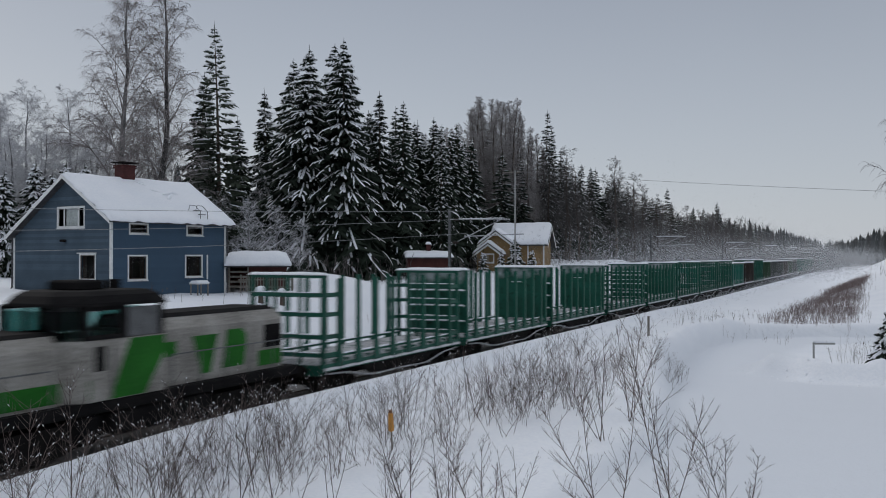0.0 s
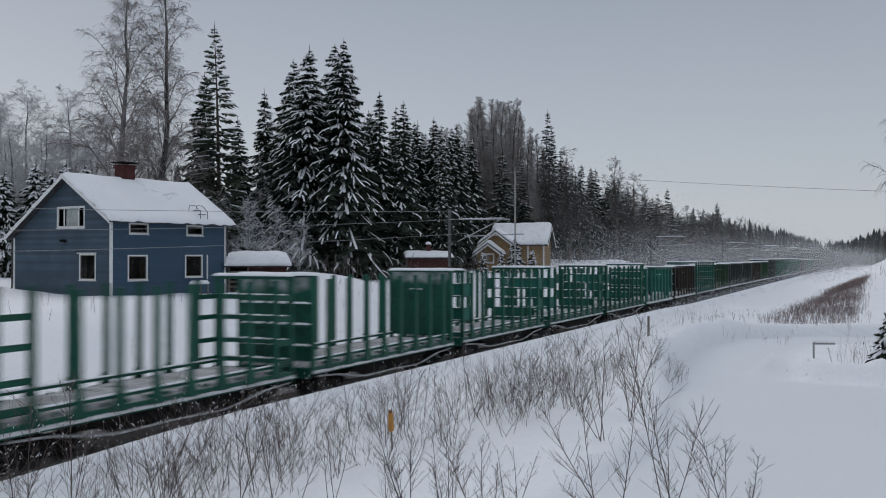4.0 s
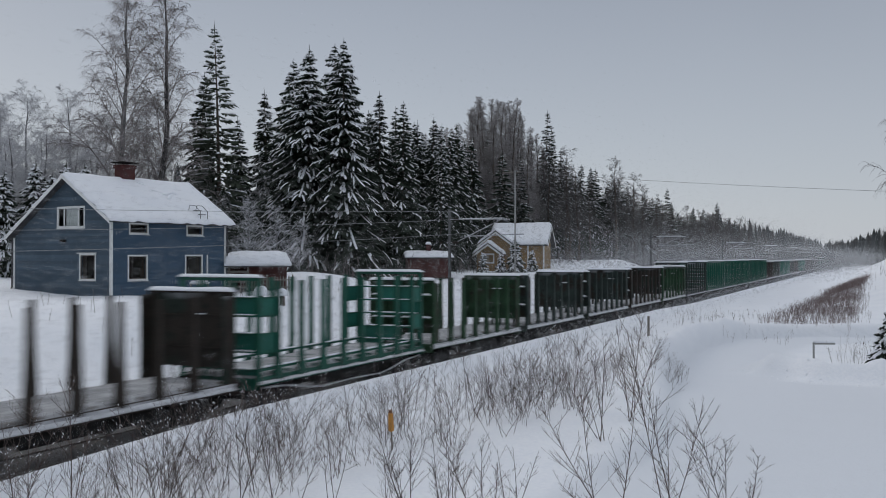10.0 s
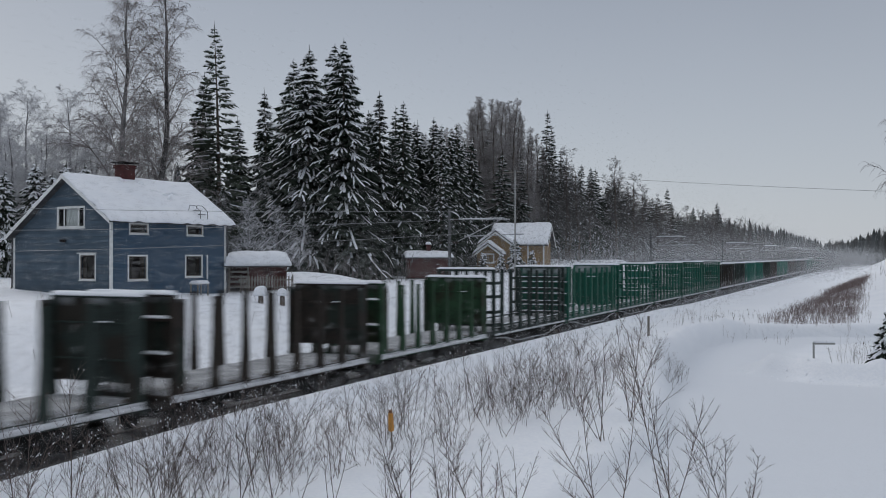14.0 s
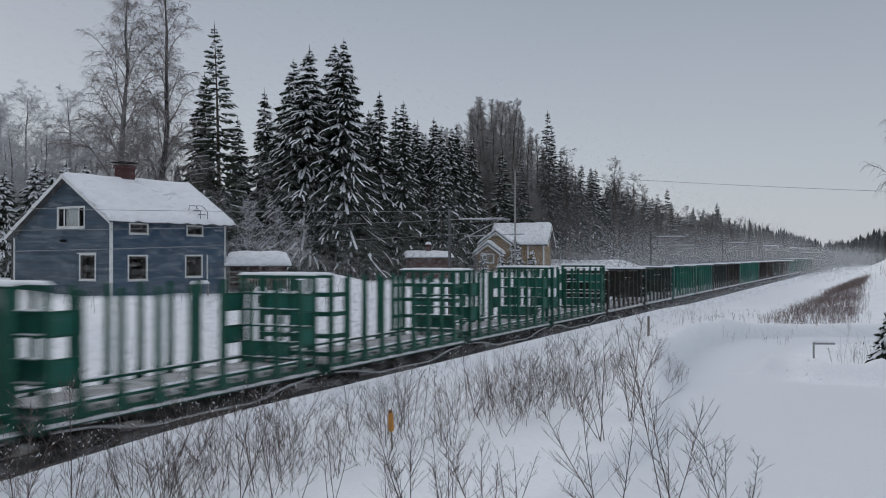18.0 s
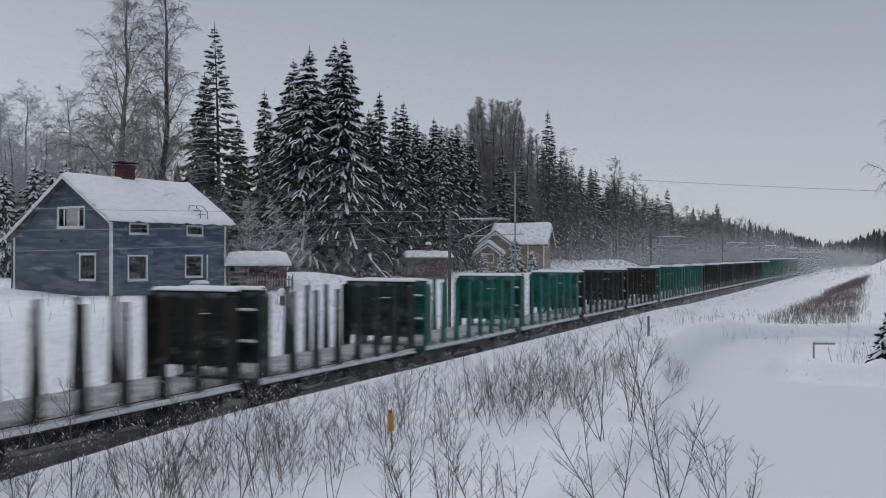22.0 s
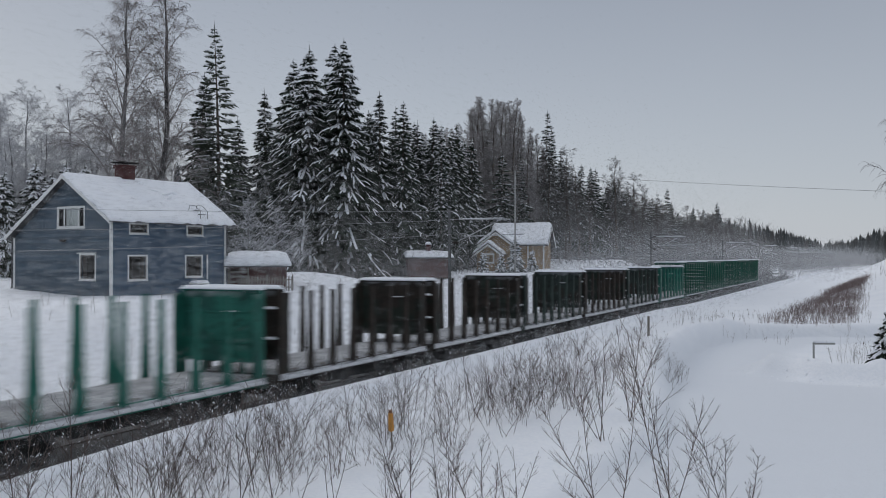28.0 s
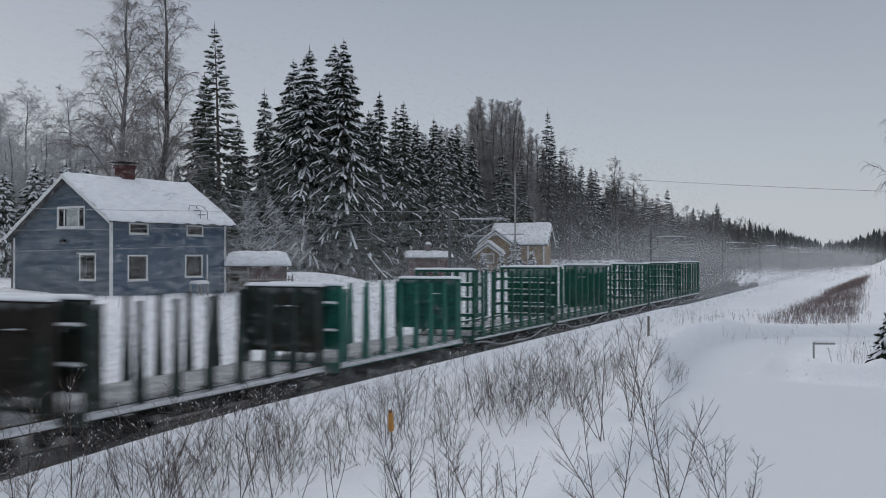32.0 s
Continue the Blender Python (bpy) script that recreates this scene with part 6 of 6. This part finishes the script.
def bush_mesh(seed, h, stems):
    """A few slender rods that fork upwards, rime on their tips."""
    r = random.Random(seed)
    b, fr = Build(), Build()

    def rod(at, d, ln, rad, depth):
        n = 5 if depth == 2 else 3
        pts, ds, p = [at], [], at
        for j in range(n):
            d = (d + Vector((r.uniform(-1, 1), r.uniform(-1, 1), 0.3)) * 0.17).normalized()
            p = p + d * ln / n
            pts.append(p)
            ds.append(d)
        b.tube(pts, [rad * (1 - 0.75 * j / n) + 0.0012 for j in range(n + 1)], 4 if depth == 2 else 3, False)
        if r.random() < 0.4:
            blob(fr, pts[-1].lerp(pts[-2], r.random() * 0.6), ds[-1] * r.uniform(0.014, 0.045), 0.012, 0.012, r)
        if depth == 0:
            return
        for k in range(r.randint(5, 8) if depth == 2 else r.randint(1, 3)):
            q = r.uniform(0.25, 0.95)
            j = min(n - 1, int(q * n))
            a = r.uniform(0, 6.28)
            nd = (ds[j] * 0.8 + Vector((math.cos(a), math.sin(a), 0.1)) * r.uniform(0.45, 1.15)).normalized()
            rod(pts[j].lerp(pts[j + 1], q * n - j), nd, ln * r.uniform(0.25, 0.5) * (1.1 - 0.45 * q), max(rad * 0.5, 0.0022), depth - 1)

    for i in range(stems):
        a, t = r.uniform(0, 6.28), r.uniform(0.05, 0.55) if r.random() < 0.6 else r.uniform(0.5, 1.15)
        rod(Vector((r.uniform(-0.3, 0.3), r.uniform(-0.3, 0.3), -0.15)), Vector((math.cos(a) * t, math.sin(a) * t, 1)).normalized(), h * r.uniform(0.55, 1.15), r.uniform(0.004, 0.008), 2)
    return [("stem_clump", b.mesh("stem_clump", OSIER), "bare forking stems and twigs"), ("rime", fr.mesh("rime", SNOW), "bits of snow caught on twigs")]


BUSH = [bush_mesh(100 + i, 2.0, 4 + i % 3) for i in range(10)]
rb = random.Random(17)
for i in range(112):
    k = rb.random() ** 0.85
    s = 11.5 + 18.0 * k + rb.uniform(-1.5, 1.5)
    p = 14.6 - 5.2 * k + rb.uniform(-2.6, 1.3)
    q = tr(s, p)
    hh = rb.uniform(0.45, 1.05) * (0.85 + 0.3 * k)
    make_tree("bush", BUSH[i % 10], q.x, q.y, "leafless willow bush with thin dark stems in snow", "bush", "willow bushes", rb.uniform(0, 360), hh)
for i in range(34):
    q = tr(rb.uniform(27, 42), rb.uniform(7.5, 13.5))
    make_tree("bush", BUSH[i % 9], q.x, q.y, "small leafless willow bush in snow", "bush", "willow bushes", rb.uniform(0, 360), rb.uniform(0.4, 0.9))
for i in range(9):
    x, y = rb.uniform(-8.2, 1.6), rb.uniform(16.6, 19.5)
    make_tree("bush", BUSH[i % 9], x, y, "small leafless willow bush in snow", "bush", "willow bushes", rb.uniform(0, 360), rb.uniform(0.35, 0.8))
# tall saplings in the foreground: base and tips of their main stems
for x, y, sd, tips in ((4.15, 17.0, 11, ((-0.67, 0.2, 3.45), (-0.25, 0.5, 2.5), (0.42, -0.2, 2.2), (0.15, 0.4, 1.6))), (3.05, 16.8, 12, ((-1.35, 0.3, 1.95), (-0.6, 0.2, 2.35), (0.5, 0.3, 2.2), (-1.1, -0.1, 0.75))),
                       (4.95, 16.9, 13, ((-0.35, 0.2, 2.15), (0.2, 0.2, 1.5), (-0.45, 0, 1.2))), (5.5, 16.8, 14, ((0.25, 0.1, 1.2), (0.05, 0.2, 0.7))), (0.7, 16.6, 15, ((-0.65, 0.2, 1.7), (-0.1, 0.3, 1.35), (0.3, 0.1, 1.1))),
                       (-0.75, 16.7, 16, ((-0.4, 0.2, 1.75), (0.25, 0.3, 1.5), (-0.1, 0.1, 1.1))), (3.9, 23.5, 17, ((-0.5, 0.2, 2.3), (0.3, 0.3, 2.5), (0.0, 0.2, 2.0), (-0.9, 0.1, 1.7))),
                       (5.4, 26.0, 18, ((-0.4, 0.2, 2.6), (0.25, 0.3, 2.9), (0.6, 0.1, 2.1), (-0.7, 0, 1.9))), (-7.3, 16.0, 19, ((0.1, 0, 2.3), (-0.3, 0.2, 1.9), (0.5, 0.2, 1.7))), (-6.5, 16.2, 20, ((0.0, 0.1, 2.5), (0.4, 0, 1.6))),
                       (-5.2, 17.0, 21, ((0.5, 0.2, 1.75), (-0.4, 0.1, 1.6), (1.0, 0.1, 1.5))), (-3.9, 17.5, 22, ((0.1, 0, 2.0), (0.6, 0.1, 1.6)))):
    make_tree("sapling", sapling_mesh(300 + sd, 2.0, len(tips), 22, 0.5, 0.0105, tips), x, y, "young bare alder sapling with spreading branches", "sapling", "saplings")

# slender wands standing loose along the foot of the bank
WANDS = [sapling_mesh(340 + i, 2.0, 3, 11, 0.6, 0.0085, tuple((rb.uniform(-0.7, 0.7), rb.uniform(-0.2, 0.3), rb.uniform(1.1, 2.2)) for _ in range(3))) for i in range(5)]
for i in range(17):
    x = rb.uniform(-8.6, 2.6)
    make_tree("sapling", WANDS[i % 5], x, rb.uniform(15.6, 18.6) + 0.12 * abs(x), "slender bare sapling with a few forked twigs", "sapling", "saplings", rb.uniform(0, 360), rb.uniform(0.6, 1.0))


def brush(name, region, count, h, mat, seed, label, rad=0.02):
    """A thicket too dense to count."""
    r, b = random.Random(seed), Build()
    for i in range(count):
        s, p = region(r)
        q = tr(s, p)
        z = gz(q.x, q.y)
        hh = h * r.uniform(0.5, 1.15)
        a = r.uniform(0, 6.28)
        top = Vector((q.x + 0.25 * hh * math.cos(a), q.y + 0.25 * hh * math.sin(a), z + hh))
        base = Vector((q.x, q.y, z - 0.1))
        b.tube([base, top], [rad * 0.85, rad * 0.3], 3, False)
        for k in range(3):
            c = base.lerp(top, r.uniform(0.3, 0.9))
            b.tube([c, c + Vector((r.uniform(-1, 1), r.uniform(-1, 1), r.uniform(0.4, 1.2))) * hh * 0.22], [rad * 0.6, rad * 0.25], 3, False)
    return tagged(new(name, b.mesh(name, mat)), label, "brush", kind="stuff")


def bank_patch(r):
    s = 68 + 62 * r.random() ** 0.8
    return s, 1.6 + (6.0 - 0.05 * (s - 68)) * r.random() + r.gauss(0, 0.5)


brush("thicket", bank_patch, 5600, 0.72, RED_BRUSH, 91, "reddish-brown leafless thicket on a snowy bank", 0.010)
brush("thicket", lambda r: (r.uniform(60, 78), r.uniform(5, 14)), 150, 0.7, OSIER, 92, "sparse dry stalks standing in deep snow", 0.008)
brush("thicket", lambda r: (r.gauss(118, 16), r.gauss(-9, 4)), 500, 1.3, TWIG, 97, "bare scrub on the snowy embankment", 0.016)
brush("thicket", lambda r: (r.uniform(125, 260), r.uniform(27, 40)), 900, 1.6, TWIG, 93, "low grey scrub beyond the railway line", 0.035)
brush("thicket", lambda r: (r.uniform(15, 62), r.uniform(26, 36)), 110, 0.7, OSIER, 94, "sparse dry stalks on the snowy slope", 0.012)
brush("thicket", lambda r: (r.uniform(44, 58), r.uniform(-7, 2)), 220, 1.1, OSIER, 95, "sparse thin stalks by the road bank", 0.007)
brush("thicket", lambda r: (r.uniform(60, 130), 36 + 8 * r.random()), 450, 2.0, TWIG, 96, "frosted undergrowth along the wood's edge", 0.03)

make_tree("spruce", conifer(401, 3.0, 1.1, 0.2, 8, 4, 0.97, bare=0.02), 19.45, 40.5, "little spruce buried in heavy snow")
w, t = birch_parts(402, 13.5, 26, (10, 12), 0.34, 0.27, 0.13, 0.007, 4.6, 0.7)
make_tree("birch", [("trunk", w.mesh("trunk", BIRCH), ""), ("twigs", t.mesh("twigs", PALE_TWIG), "drooping fine twigs, rimed")], 17.25, 30.0, "bare birch with drooping twigs beside the road", turn=130)

for x, y, h, sd in ((7.5, 96.0, 3.6, 1), (4.2, 97.0, 2.2, 2), (6.0, 96.5, 2.0, 3), (9.3, 97.5, 2.2, 4)):
    make_tree("spruce", conifer(410 + sd, h, 0.32 * h, 0.24, 7, 4, 1.0, bare=0.03), x, y, "young garden spruce clad in thick snow", group="garden spruces")


def clods(seed, n):
    """Crumbled lumps along the ploughed bank."""
    r, b = random.Random(seed), Build()
    for i in range(n):
        k = r.randrange(len(RIGHT_BERM) - 2)
        f = r.random()
        x = RIGHT_BERM[k][0] + (RIGHT_BERM[k + 1][0] - RIGHT_BERM[k][0]) * f + r.gauss(0, 0.3)
        y = RIGHT_BERM[k][1] + (RIGHT_BERM[k + 1][1] - RIGHT_BERM[k][1]) * f - 0.9 - r.expovariate(2.0)
        q = r.uniform(0.03, 0.10)
        a = r.uniform(0, 6.28)
        blob(b, Vector((x, y, gz(x, y) - 0.2 * q)), Vector((math.cos(a), math.sin(a), 0)) * q * 1.3, q, q * 0.8, r)
    return tagged(new("snow_clods", b.mesh("snow_clods", SNOW)), "crumbled snow lumps along the ploughed bank", "snow lumps", kind="stuff")


clods(5, 70)
# ---- blown snow: fine flakes in the air ----
def flakes(name, n, place, size, seed, label, mat):
    """Loose flakes, each a tiny triangle, as one body."""
    r = np.random.RandomState(seed)
    c = place(r, n)
    a = r.normal(size=(n, 3))
    b = r.normal(size=(n, 3))
    a /= np.linalg.norm(a, axis=1)[:, None]
    b /= np.linalg.norm(b, axis=1)[:, None]
    sz = (size * r.uniform(0.5, 1.3, (n, 1)))
    v = np.stack([c - a * sz, c + a * sz, c + b * sz * 1.6], 1).reshape(-1, 3)
    me = bpy.data.meshes.new(name)
    me.vertices.add(3 * n)
    me.vertices.foreach_set("co", v.astype(np.float32).ravel())
    me.loops.add(3 * n)
    me.loops.foreach_set("vertex_index", np.arange(3 * n, dtype=np.int32))
    me.polygons.add(n)
    me.polygons.foreach_set("loop_start", np.arange(0, 3 * n, 3, dtype=np.int32))
    me.materials.append(mat)
    me.update(calc_edges=True)
    return tagged(new(name, me), label, "blown snow", kind="stuff")


def thin_snow(name, share):
    """Puffs of fine snow dust, mostly clear."""
    m = bpy.data.materials.new(name)
    m.use_nodes = True
    n, k = m.node_tree.nodes, m.node_tree.links
    n.clear()
    o, x, tr_, df = n.new("ShaderNodeOutputMaterial"), n.new("ShaderNodeMixShader"), n.new("ShaderNodeBsdfTransparent"), n.new("ShaderNodeBsdfDiffuse")
    tl, ad = n.new("ShaderNodeBsdfTranslucent"), n.new("ShaderNodeMixShader")
    df.inputs["Color"].default_value = tl.inputs["Color"].default_value = (0.86, 0.87, 0.89, 1)
    ad.inputs[0].default_value = 0.5
    x.inputs[0].default_value = share
    k.new(df.outputs[0], ad.inputs[1])
    k.new(tl.outputs[0], ad.inputs[2])
    k.new(tr_.outputs[0], x.inputs[1])
    k.new(ad.outputs[0], x.inputs[2])
    k.new(x.outputs[0], o.inputs["Surface"])
    return m


def high_haze(r, n):
    s = 92 + 420 * r.uniform(0, 1, n) ** 0.9
    p = r.normal(6, 14, n)
    p = TRACK + np.where(s < 165, 1 + np.abs(p), p)
    z = np.minimum(0.3 + r.gamma(1.8, 2.1, n), r.uniform(4, 8.5, n))
    return np.stack([s * UX - p * UY, s * UY + p * UX, z], 1)


flakes("snow_haze", 430000, high_haze, 0.175, 7, "haze of fine blown snow hanging over the line", thin_snow("hanging_snow_dust", 0.078))


def wheel_dust(r, n):
    """Along the train, in its own space: x runs back along the train."""
    x = 12 + 535 * r.uniform(0, 1, n) ** 0.7
    grow = np.clip(x / 220, 0.05, 1)
    y = r.normal(0, 1.9, n)
    y = np.where(np.abs(y) < 1.15, np.sign(y) * (1.2 + np.abs(y) * 0.4), y)
    y = np.where((y < 0) & (x < 120) & (r.uniform(0, 1, n) < 0.55), -y, y)
    z = -0.05 + r.exponential(0.42, n) * (0.5 + grow)
    return np.stack([x, y, z], 1)


def tall_dust(r, n):
    x = 60 + 490 * np.sqrt(r.uniform(0, 1, n))
    y = 1.7 + r.exponential(5.0, n)
    z = 0.3 + r.gamma(1.8, 2.5, n)
    return np.stack([x, y, z], 1)


whirl = flakes("snow_whirl", 300000, wheel_dust, 0.125, 8, "snow dust whirled up by the wheels along the train", thin_snow("whirling_snow_dust", 0.075))
drift = flakes("snow_whirl", 680000, tall_dust, 0.080, 9, "veil of snow dust trailing behind the wagons", thin_snow("drifting_snow_dust", 0.09))
TRAIN.append((whirl, 14.0))
TRAIN.append((drift, 14.0))


# ---- what moves ----
def motions():
    """The train gathers speed: 12.3 m/s at the start, 13.2 at the end."""
    for ob, s0 in TRAIN:
        rows = []
        for t in range(0, 33, 2):
            rows.append((float(t), Matrix.Translation(tr(s0 - 12.332 * t - 0.014 * t * t, TRACK)) @ pose(0, 0, 0, 0, 0, TURN)))
        walk(ob, rows)


motions()
